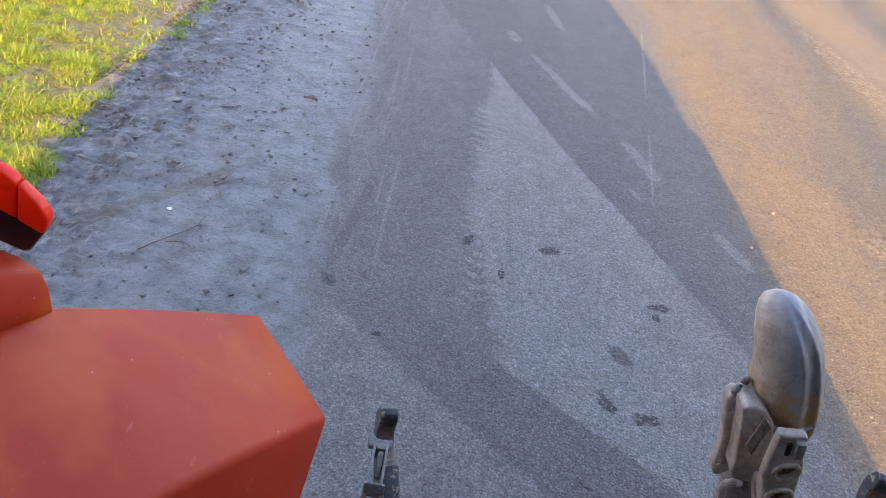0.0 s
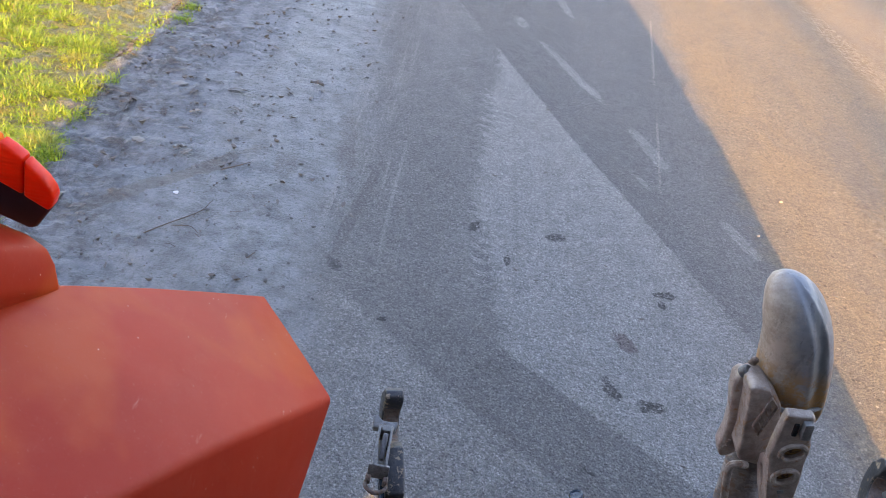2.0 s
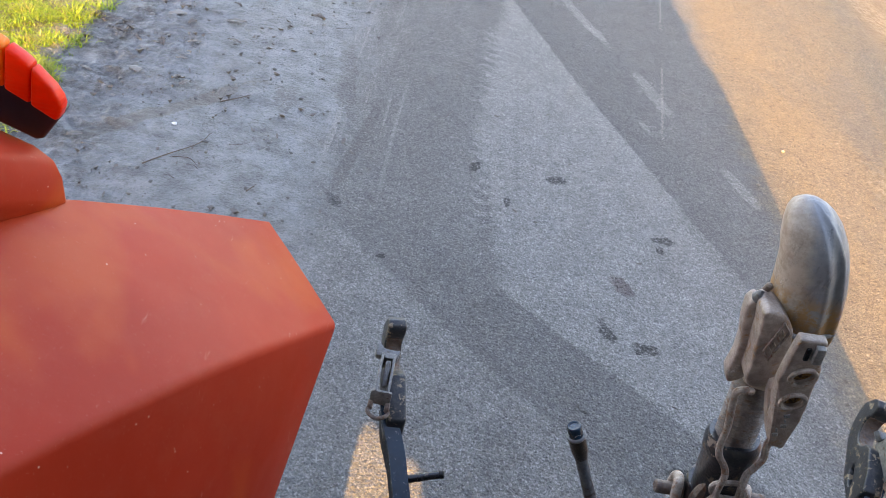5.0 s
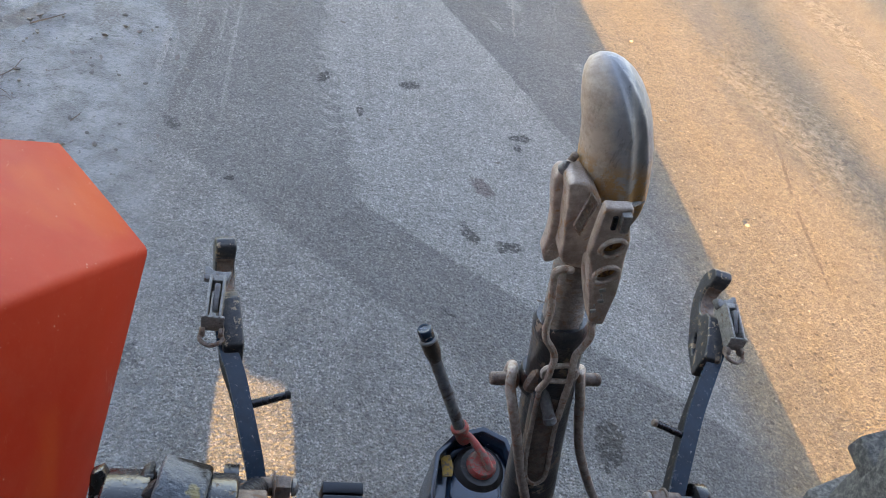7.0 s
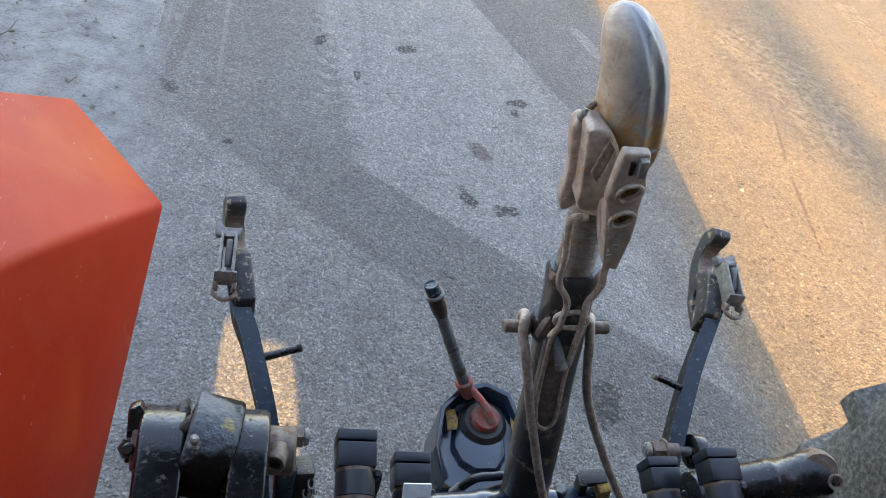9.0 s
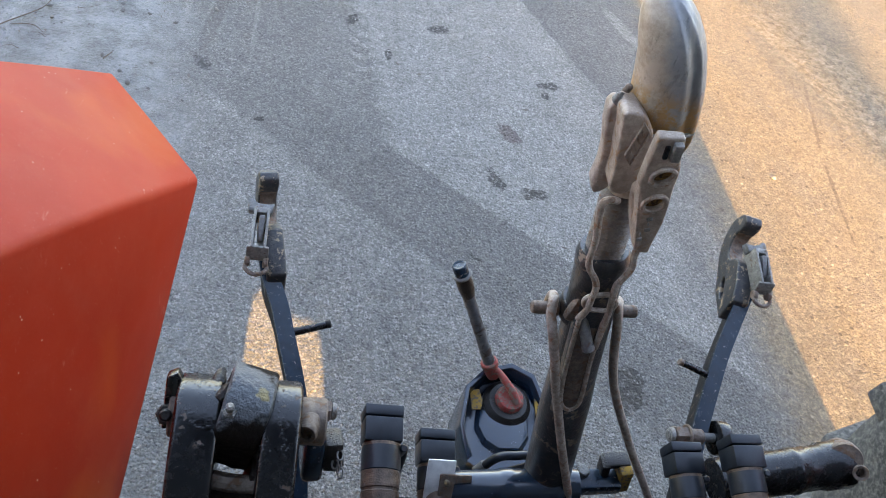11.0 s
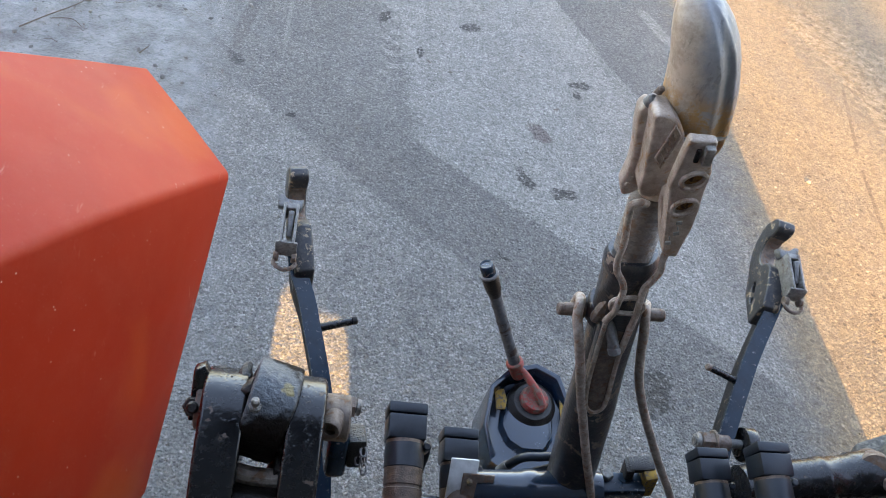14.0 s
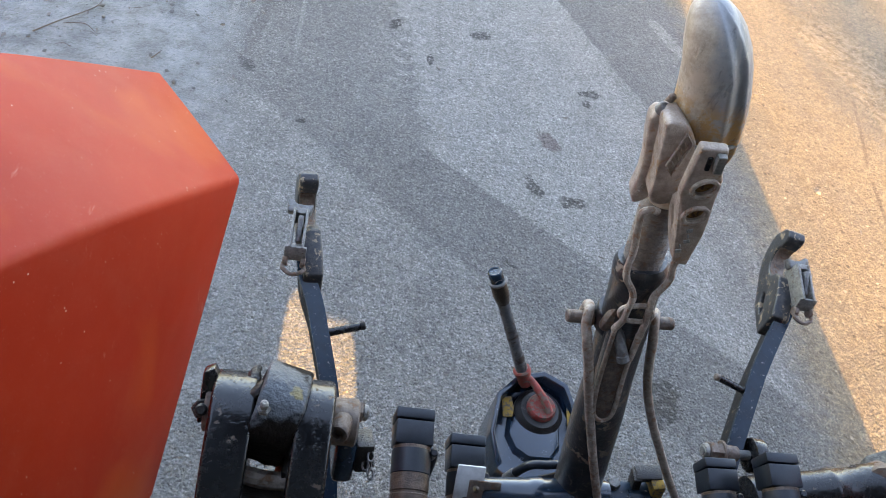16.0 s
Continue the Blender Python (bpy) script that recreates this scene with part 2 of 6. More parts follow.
# ---- ground material: worn asphalt, mud to the left of it, soil under the grass ----
def make_ground():
    n = Nodes("asphalt_and_mud")
    x, y, z = n.xyz()
    wob = n.math("SUBTRACT", n.noise(2.2, 5, 0.6), 0.5)
    fine = n.math("SUBTRACT", n.noise(14, 4, 0.65), 0.5)

    def side(ax, ay, bx, by, soft, ragged=0.10):
        """1 on the left of the line from a to b, with a ragged edge."""
        l = math.hypot(bx - ax, by - ay)
        nx, ny = -(by - ay) / l, (bx - ax) / l
        d = n.math("ADD", n.math("MULTIPLY", n.math("SUBTRACT", x, ax), nx), n.math("MULTIPLY", n.math("SUBTRACT", y, ay), ny))
        d = n.math("ADD", d, n.math("ADD", n.math("MULTIPLY", wob, ragged), n.math("MULTIPLY", fine, ragged * 0.8)))
        return n.ramp(d, -soft, soft)

    def both(*masks):
        m = masks[0]
        for k in masks[1:]:
            m = n.math("MULTIPLY", m, k)
        return m

    crumb = n.math("SUBTRACT", n.noise(45, 4, 0.7), 0.5)
    holes = n.noise(75, 4, 0.65)

    def spot(cx, cy, rx, ry, turn, ragged=0.5, power=2.0):
        c, s = math.cos(radians(turn)), math.sin(radians(turn))
        dx, dy = n.math("SUBTRACT", x, cx), n.math("SUBTRACT", y, cy)
        u = n.math("DIVIDE", n.math("ADD", n.math("MULTIPLY", dx, c), n.math("MULTIPLY", dy, s)), rx)
        v = n.math("DIVIDE", n.math("SUBTRACT", n.math("MULTIPLY", dy, c), n.math("MULTIPLY", dx, s)), ry)
        d = n.math("POWER", n.math("ADD", n.math("POWER", n.math("ABSOLUTE", u), power), n.math("POWER", n.math("ABSOLUTE", v), power)), 1.0 / power)
        d = n.math("ADD", d, n.math("MULTIPLY", n.math("ADD", fine, crumb), ragged * 3.2))
        return n.ramp(d, 1.0, 0.7)

    def streak(ax, ay, bx, by, w, soft=0.03):
        l = math.hypot(bx - ax, by - ay)
        return spot((ax + bx) / 2, (ay + by) / 2, l / 2, w, math.degrees(math.atan2(by - ay, bx - ax)), 0.36, 3.0)

    # aggregate of the asphalt
    bent = n.tree.nodes.new("ShaderNodeVectorMath")
    bent.operation = "MULTIPLY_ADD"
    sway = n.tree.nodes.new("ShaderNodeTexNoise")
    sway.inputs["Scale"].default_value = 180
    n.put(sway.inputs["Vector"], n.coord)
    n.put(bent.inputs[0], sway.outputs["Color"])
    bent.inputs[1].default_value = (0.004, 0.004, 0.0)
    n.put(bent.inputs[2], n.coord)
    stone = n.cells(205, out="Color", vector=bent.outputs[0])
    tone = n.tree.nodes.new("ShaderNodeRGBToBW")
    n.put(tone.inputs[0], stone)
    bright = n.ramp(tone.outputs[0], 0.66, 0.72)
    small = n.ramp(n.noise(420, 3, 0.8), 0.34, 0.68)
    mottle = n.ramp(n.noise(80, 6, 0.8), 0.36, 0.66)
    grain = n.math("ADD", n.math("MULTIPLY", bright, 0.38), n.math("ADD", n.math("MULTIPLY", small, 0.52), n.math("MULTIPLY", mottle, 0.32)), clamp=True)
    # a few larger pale stones and dark pits stand out of the rest
    big = n.cells(95, vector=bent.outputs[0])
    pick = n.tree.nodes.new("ShaderNodeRGBToBW")
    n.put(pick.inputs[0], n.cells(95, out="Color", vector=bent.outputs[0]))
    pebbly = n.math("MULTIPLY", n.ramp(big, 0.46, 0.30), n.ramp(pick.outputs[0], 0.74, 0.78))
    pitted = n.math("MULTIPLY", n.ramp(big, 0.50, 0.30), n.ramp(pick.outputs[0], 0.27, 0.23))
    grain = n.math("ADD", grain, n.math("MULTIPLY", pebbly, 0.55), clamp=True)
    grain = n.math("MULTIPLY", grain, n.ramp(pitted, 0.0, 1.0, 1.0, 0.25))
    gap = n.ramp(n.cells(205, "DISTANCE_TO_EDGE", vector=bent.outputs[0]), -0.10, 0.16)
    pit = n.math("MULTIPLY", gap, n.ramp(n.noise(210, 3, 0.6), 0.34, 0.46))
    grain = n.math("MULTIPLY", grain, n.ramp(pit, 0.0, 1.0, 0.25, 1.0))
    dark = n.mix(grain, (0.042, 0.041, 0.040), (0.176, 0.172, 0.166))
    pale = n.mix(grain, (0.088, 0.087, 0.083), (0.360, 0.354, 0.332))
    # brown carries the sun's warm tint for the lit side
    brown = n.mix(grain, (0.092, 0.070, 0.045), (0.240, 0.188, 0.117))
    # dust lies unevenly along the way of the wheels
    lanes = n.noise(1.5, 6, 0.65, stretch=(1.6, 0.30, 1.0))
    base = n.mix(n.ramp(lanes, 0.32, 0.70, 0.22, 0.52), dark, pale)
    cloud = n.ramp(n.noise(6, 6, 0.7), 0.34, 0.66)
    lane = both(n.ramp(n.math("ADD", x, n.math("MULTIPLY", wob, 0.25)), -0.85, -0.60), n.ramp(x, 0.25, -0.05), n.ramp(y, 1.5, 2.2))
    base = n.mix(n.math("MULTIPLY", lane, 0.16), base, dark)
    # asphalt to the right of the long diagonal edge is darker
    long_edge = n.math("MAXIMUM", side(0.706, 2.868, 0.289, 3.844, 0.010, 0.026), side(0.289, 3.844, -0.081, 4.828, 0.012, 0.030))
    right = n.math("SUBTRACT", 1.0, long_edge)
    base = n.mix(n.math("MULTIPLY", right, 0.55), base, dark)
    # a darker diagonal band, fading out towards the left
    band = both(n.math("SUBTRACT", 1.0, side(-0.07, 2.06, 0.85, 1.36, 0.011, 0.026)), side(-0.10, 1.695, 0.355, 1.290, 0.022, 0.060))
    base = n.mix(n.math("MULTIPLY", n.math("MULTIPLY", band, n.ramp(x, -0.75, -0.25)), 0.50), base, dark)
    # mottled paler tone on the tractor's side of the band
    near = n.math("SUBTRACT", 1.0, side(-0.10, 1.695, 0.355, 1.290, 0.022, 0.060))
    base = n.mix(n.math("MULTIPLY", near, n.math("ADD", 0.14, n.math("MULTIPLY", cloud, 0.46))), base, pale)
    # the scraped pale patch, pointed away from the tractor
    patch = both(side(-0.12, 4.75, -0.20, 3.5, 0.030, 0.12), side(-0.205, 3.4, -0.20, 2.9, 0.035, 0.12), side(-0.19, 2.95, -0.06, 2.03, 0.04, 0.12), side(-0.07, 2.06, 0.85, 1.36, 0.011, 0.026), long_edge, side(1.0, 1.4, 0.74, 2.76, 0.10, 0.15))
    base = n.mix(n.math("MULTIPLY", patch, n.math("ADD", 0.62, n.math("MULTIPLY", cloud, 0.34))), base, pale)
    rim = n.math("MULTIPLY", patch, n.math("SUBTRACT", 1.0, side(0.585, 2.868, -0.19, 4.83, 0.06, 0.10)))
    base = n.mix(n.math("MULTIPLY", rim, 0.5), base, pale)
    # prints of a tread along the patch's rim, and a dark worn lane inside it
    wave = n.math("SINE", n.math("ADD", n.math("MULTIPLY", y, 78.0), n.math("MULTIPLY", n.math("ABSOLUTE", n.math("SINE", n.math("MULTIPLY", x, 30.0))), 3.0)))
    rim_ = both(n.ramp(n.math("ABSOLUTE", n.math("SUBTRACT", x, -0.12)), 0.13, 0.06), n.ramp(y, 2.3, 2.5), n.ramp(y, 4.4, 4.2))
    marks = n.math("MULTIPLY", n.ramp(n.math("ADD", wave, n.math("MULTIPLY", n.math("ADD", fine, crumb), 5.0)), 0.1, 0.5), rim_)
    base = n.mix(n.math("MULTIPLY", marks, 0.85), base, pale)
    for s in ((-0.02, 2.3, -0.03, 3.5, 0.015), (-0.13, 2.35, -0.15, 2.85, 0.014)):
        base = n.mix(n.math("MULTIPLY", n.math("MULTIPLY", streak(*s), n.ramp(holes, 0.40, 0.60)), 0.45), base, dark)
    # scraped stripes beside it
    for s in ((0.13, 5.34, 0.55, 4.36, 0.040), (0.30, 4.90, 0.52, 4.42, 0.040), (0.64, 4.16, 0.80, 3.66, 0.046), (-0.01, 5.72, 0.06, 5.48, 0.05), (0.60, 3.60, 0.66, 3.42, 0.02), (0.98, 3.30, 1.12, 2.95, 0.04), (0.30, 6.6, 0.42, 5.9, 0.04), (0.88, 2.40, 0.98, 2.05, 0.03)):
        base = n.mix(n.math("MULTIPLY", n.math("MULTIPLY", streak(*s), n.ramp(holes, 0.30, 0.50, 0.35, 1.0)), 0.62), base, pale)
    for s in ((1.10, 6.45, 0.885, 4.80, 0.011), (0.850, 4.48, 0.70, 3.35, 0.009), (1.32, 4.55, 1.19, 3.82, 0.012)):
        base = n.mix(n.math("MULTIPLY", n.math("MULTIPLY", streak(*s), n.ramp(holes, 0.46, 0.58)), 0.6), base, (0.32, 0.29, 0.25))
    base = n.mix(n.math("MULTIPLY", streak(1.395, 4.90, 1.315, 4.48, 0.011), 0.8), base, (0.05, 0.038, 0.028))
    # browner, sunlit tone painted on the dusty far side of the way
    # this mask runs along the edge of the tractor's shadow
    shade_side = side(1.13, 0.0, 1.22, 8.0, 0.10, 0.25)
    base = n.mix(n.math("MULTIPLY", n.math("SUBTRACT", 1.0, shade_side), n.ramp(n.noise(1.6, 5, 0.6, stretch=(1.5, 0.5, 1)), 0.2, 0.7, 0.62, 1.0)), base, brown)
    dull = both(n.math("SUBTRACT", 1.0, shade_side), n.ramp(n.noise(2.1, 6, 0.68, stretch=(1.4, 0.6, 1)), 0.50, 0.66))
    base = n.mix(n.math("MULTIPLY", dull, 0.72), base, n.mix(grain, (0.065, 0.054, 0.042), (0.200, 0.172, 0.130)))
    # coarse grit and pale crumbs trodden into the sunlit side, stones' shadows painted dark
    dusty_lit = n.math("SUBTRACT", 1.0, shade_side)
    coarse = n.noise(46, 6, 0.85)
    base = n.mix(n.math("MULTIPLY", both(dusty_lit, n.ramp(coarse, 0.47, 0.36)), 0.80), base, (0.070, 0.054, 0.036))
    base = n.mix(n.math("MULTIPLY", both(dusty_lit, n.ramp(coarse, 0.54, 0.64)), 0.50), base, (0.300, 0.236, 0.150))
    chip = n.cells(34, vector=bent.outputs[0])
    chosen = n.tree.nodes.new("ShaderNodeRGBToBW")
    n.put(chosen.inputs[0], n.cells(34, out="Color", vector=bent.outputs[0]))
    base = n.mix(n.math("MULTIPLY", both(dusty_lit, n.ramp(chip, 0.30, 0.22), n.ramp(chosen.outputs[0], 0.25, 0.22)), 0.75), base, (0.045, 0.036, 0.027))
    base = n.mix(n.math("MULTIPLY", both(dusty_lit, n.ramp(chip, 0.26, 0.18), n.ramp(chosen.outputs[0], 0.76, 0.79)), 0.42), base, (0.40, 0.34, 0.25))
    # flaked mud carried out by a tyre
    clump = both(n.math("ADD", spot(2.10, 3.05, 0.30, 0.75, 14, 0.35), spot(2.9, 5.6, 0.16, 2.6, 4, 0.35), clamp=True), n.ramp(n.noise(24, 6, 0.7), 0.44, 0.54))
    base = n.mix(n.math("MULTIPLY", clump, 0.62), base, n.mix(grain, (0.16, 0.135, 0.10), (0.43, 0.37, 0.28)))
    clods_ = both(n.math("ADD", spot(2.10, 3.05, 0.34, 0.80, 14, 0.35), spot(2.9, 5.6, 0.18, 2.6, 4, 0.35), clamp=True), n.ramp(n.noise(42, 5, 0.7), 0.56, 0.62))
    base = n.mix(n.math("MULTIPLY", clods_, 0.65), base, (0.075, 0.060, 0.045))
    for s in ((1.95, 3.00, 1.785, 2.38, 0.010), (1.785, 2.38, 1.70, 1.86, 0.009)):
        base = n.mix(n.math("MULTIPLY", n.math("MULTIPLY", streak(*s), n.ramp(holes, 0.38, 0.50)), 0.7), base, (0.060, 0.046, 0.034))
    # a dull grey smear and brown worn places across the sunlit dusty side
    for cx_, cy_, rx_, ry_, turn_ in ((1.88, 2.98, 0.10, 0.46, 12), (2.42, 2.5, 0.16, 0.50, 20), (2.0, 4.3, 0.13, 0.75, -8), (2.75, 3.7, 0.14, 0.8, 6)):
        base = n.mix(n.math("MULTIPLY", n.math("MULTIPLY", spot(cx_, cy_, rx_, ry_, turn_, 0.40), n.ramp(mottle, 0.0, 1.0, 0.6, 1.0)), 0.60), base, n.mix(grain, (0.060, 0.056, 0.052), (0.170, 0.155, 0.135)))
    # dark prints of oil and dirt
    for s in ((0.157, 2.843, 0.055, 0.032, 20), (0.59, 2.568, 0.055, 0.028, 10), (0.57, 2.50, 0.02, 0.03, 0), (0.31, 1.955, 0.030, 0.065, 20), (0.445, 1.916, 0.060, 0.030, 0), (-0.200, 2.81, 0.025, 0.05, -20), (-0.057, 2.607, 0.015, 0.04, 0), (-0.50, 2.105, 0.018, 0.018, 0), (-0.72, 2.36, 0.03, 0.05, 30), (0.202, 1.588, 0.022, 0.010, -30), (0.62, 1.16, 0.10, 0.05, 70), (0.50, 1.42, 0.05, 0.03, 0), (-0.75, 1.35, 0.10, 0.05, 10)):
        base = n.mix(n.math("MULTIPLY", n.math("MULTIPLY", spot(*s), n.ramp(holes, 0.38, 0.50)), 0.85), base, (0.020, 0.018, 0.017))
    stain = spot(0.388, 2.228, 0.040, 0.060, 30, 0.35)
    base = n.mix(n.math("MULTIPLY", stain, 0.65), base, (0.085, 0.062, 0.058))
    base = n.mix(n.math("MULTIPLY", n.math("MULTIPLY", stain, n.ramp(holes, 0.50, 0.60)), 0.8), base, (0.025, 0.02, 0.02))
    # uneven wear, a hand's width and a finger's width across
    uneven = n.math("MULTIPLY", n.ramp(n.noise(42, 8, 0.88), 0.30, 0.70, 0.70, 1.30), n.ramp(n.noise(9, 6, 0.7), 0.30, 0.70, 0.90, 1.08))
    grey = n.tree.nodes.new("ShaderNodeCombineColor")
    for k in range(3):
        n.put(grey.inputs[k], uneven)
    base = n.mix(1.0, base, grey.outputs[0], "MULTIPLY")
    # mud and fine silt at the edge of the way
    mud_tone = n.mix(n.ramp(n.noise(9, 8, 0.75), 0.34, 0.66), (0.075, 0.080, 0.083), (0.165, 0.176, 0.184))
    mud_tone = n.mix(n.ramp(n.noise(45, 6, 0.75), 0.54, 0.66), mud_tone, (0.060, 0.060, 0.060))
    mud_tone = n.mix(n.ramp(n.noise(160, 4, 0.75), 0.58, 0.70, 0.0, 0.7), mud_tone, (0.045, 0.042, 0.040))
    mud = side(-0.76, 2.0, -0.94, 5.2, 0.16, 0.35)
    dirt = n.math("MULTIPLY", mud, n.ramp(n.noise(3.4, 6, 0.7), 0.26, 0.52, 0.50, 1.0))
    base = n.mix(dirt, base, mud_tone)
    # tyre lines drawn along the mud's edge, a few long and thin
    lines = n.ramp(n.noise(26, 3, 0.6, stretch=(1.0, 0.022, 1.0)), 0.56, 0.64)
    zone = both(n.ramp(n.math("ABSOLUTE", n.math("SUBTRACT", n.math("ADD", x, n.math("MULTIPLY", y, 0.055)), -0.52)), 0.20, 0.12), n.ramp(y, 2.3, 2.8))
    base = n.mix(n.math("MULTIPLY", n.math("MULTIPLY", lines, zone), 0.5), base, pale)
    for s in ((-0.74, 2.35, -0.66, 3.2, 0.03), (-0.78, 2.9, -0.90, 3.7, 0.05), (-1.05, 2.9, -1.08, 3.15, 0.06)):
        base = n.mix(n.math("MULTIPLY", n.math("MULTIPLY", streak(*s), n.ramp(holes, 0.36, 0.56)), 0.6), base, (0.055, 0.050, 0.046))
    rut_ = streak(-1.75, 2.30, -1.20, 3.12, 0.045)
    base = n.mix(n.math("MULTIPLY", rut_, 0.6), base, (0.085, 0.072, 0.055))
    wet = side(-1.62, 2.4, -1.80, 5.6, 0.16, 0.5)
    base = n.mix(n.math("MULTIPLY", wet, n.ramp(n.noise(11, 6, 0.7), 0.44, 0.62, 0.0, 0.8)), base, (0.055, 0.050, 0.045))
    soil = side(-2.08, 2.4, -2.16, 5.6, 0.06, 0.3)
    base = n.mix(soil, base, n.mix(n.noise(16, 5), (0.055, 0.065, 0.016), (0.14, 0.135, 0.045)))
    hard = n.math("SUBTRACT", 1.0, dirt)
    lump = n.tree.nodes.new("ShaderNodeTexVoronoi")
    lump.feature = "SMOOTH_F1"
    lump.inputs["Scale"].default_value, lump.inputs["Smoothness"].default_value = 120, 0.35
    bend = n.tree.nodes.new("ShaderNodeVectorMath")
    bend.operation = "MULTIPLY_ADD"
    warp = n.tree.nodes.new("ShaderNodeTexNoise")
    warp.inputs["Scale"].default_value = 70
    n.put(warp.inputs["Vector"], n.coord)
    n.put(bend.inputs[0], warp.outputs["Color"])
    bend.inputs[1].default_value = (0.006, 0.006, 0.0)
    n.put(bend.inputs[2], n.coord)
    n.put(lump.inputs["Vector"], bend.outputs[0])
    h = n.math("MULTIPLY", n.math("ADD", n.math("MULTIPLY", gap, 0.35), n.math("ADD", n.math("MULTIPLY", lump.outputs["Distance"], -1.5), n.math("MULTIPLY", n.noise(230, 2, 0.5), 0.5))), n.ramp(hard, 0.0, 1.0, 0.55, 1.0))
    bump = n.bump(h, 1.0, 0.0062)
    bump = n.bump(n.noise(110, 3, 0.6), 1.0, 0.0050, bump)
    bump = n.bump(n.noise(58, 4, 0.65), 1.0, 0.0062, bump)
    bump = n.bump(n.noise(19, 3, 0.55), 1.0, 0.006, bump)
    bump = n.bump(clump, 1.0, 0.0065, bump)
    clods = n.math("MULTIPLY", n.noise(34, 5, 0.62, distort=0.3), dirt)
    bump = n.bump(clods, 1.0, 0.011, bump)
    r = n.math("ADD", n.math("ADD", 0.82, n.math("MULTIPLY", wet, -0.15)), n.math("MULTIPLY", dirt, -0.26))
    return n.done(base, r, 0.0, bump, spec=0.40)


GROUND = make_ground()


# ---- shape tools ----
def thing(name, place, label, category, group="", kind=""):
    ob = new(name)
    ob.location = place
    ob.empty_display_size = 0.05
    return tagged(ob, label, category, group, kind)


def part(name, bm, material, parent=None, label="", smooth=35.0):
    """Links a bmesh, given in world metres, as one mesh object under a thing or a part."""
    bmesh.ops.recalc_face_normals(bm, faces=bm.faces)
    me = bpy.data.meshes.new(name)
    bm.to_mesh(me)
    bm.free()
    me.materials.append(material)
    me.set_sharp_from_angle(angle=radians(smooth))
    for p in me.polygons:
        p.use_smooth = True
    ob = new(name, me)
    if parent:
        ob.parent = parent
        ob.matrix_parent_inverse = Matrix.Translation(parent.location).inverted()
    if label:
        ob["label"] = label
    return ob


def bevel(bm, width, segments=2, angle=30.0):
    edges = [e for e in bm.edges if len(e.link_faces) == 2 and e.calc_face_angle(0) > radians(angle)]
    if edges and width > 0:
        bmesh.ops.bevel(bm, geom=edges, offset=width, offset_type="OFFSET", segments=segments, profile=0.5, affect="EDGES", clamp_overlap=True)
    return bm


def box(size, m, round_=0.003, segments=2):
    bm = bmesh.new()
    bmesh.ops.create_cube(bm, size=1, matrix=Matrix.Diagonal((*size, 1)))
    bevel(bm, round_, segments)
    bm.transform(m)
    return bm


def axis_frame(p, q):
    """A pose at p whose z axis points at q."""
    d = Vector(q) - Vector(p)
    return Matrix.Translation(p) @ d.to_track_quat("Z", "Y").to_matrix().to_4x4()


def turned(p, q, profile, sides=28):
    """A body of revolution on the axis from p to q. profile: (share of the length, radius)."""
    bm = bmesh.new()
    length = (Vector(q) - Vector(p)).length
    rings = []
    for s, r in profile:
        rings.append([bm.verts.new((r * math.cos(2 * math.pi * k / sides), r * math.sin(2 * math.pi * k / sides), s * length)) for k in range(sides)])
    for a, b in zip(rings, rings[1:]):
        for k in range(sides):
            bm.faces.new((a[k], a[(k + 1) % sides], b[(k + 1) % sides], b[k]))
    bm.faces.new(rings[0][::-1])
    bm.faces.new(rings[-1])
    bm.transform(axis_frame(p, q))
    return bm


def rod(p, q, r, r2=None, sides=20, round_=0.0015):
    r2 = r if r2 is None else r2
    l = max((Vector(q) - Vector(p)).length, 1e-6)
    e = min(round_ / l, 0.4)
    return turned(p, q, [(0, r - round_), (e, r), (1 - e, r2), (1, r2 - round_)], sides)


def nut(p, q, r, round_=0.0015):
    """A six-sided nut or bolt head between p and q."""
    return rod(p, q, r, None, 6, round_)


def smooth_path(points, steps=6):
    """A smooth line through the points."""
    pts = [Vector(p) for p in points]
    ext = [2 * pts[0] - pts[1], *pts, 2 * pts[-1] - pts[-2]]
    out = []
    for i in range(1, len(ext) - 2):
        a, b, c, d = ext[i - 1:i + 3]
        for k in range(steps):
            t = k / steps
            out.append(0.5 * (2 * b + (c - a) * t + (2 * a - 5 * b + 4 * c - d) * t * t + (3 * b - a - 3 * c + d) * t ** 3))
    return out + [pts[-1]]


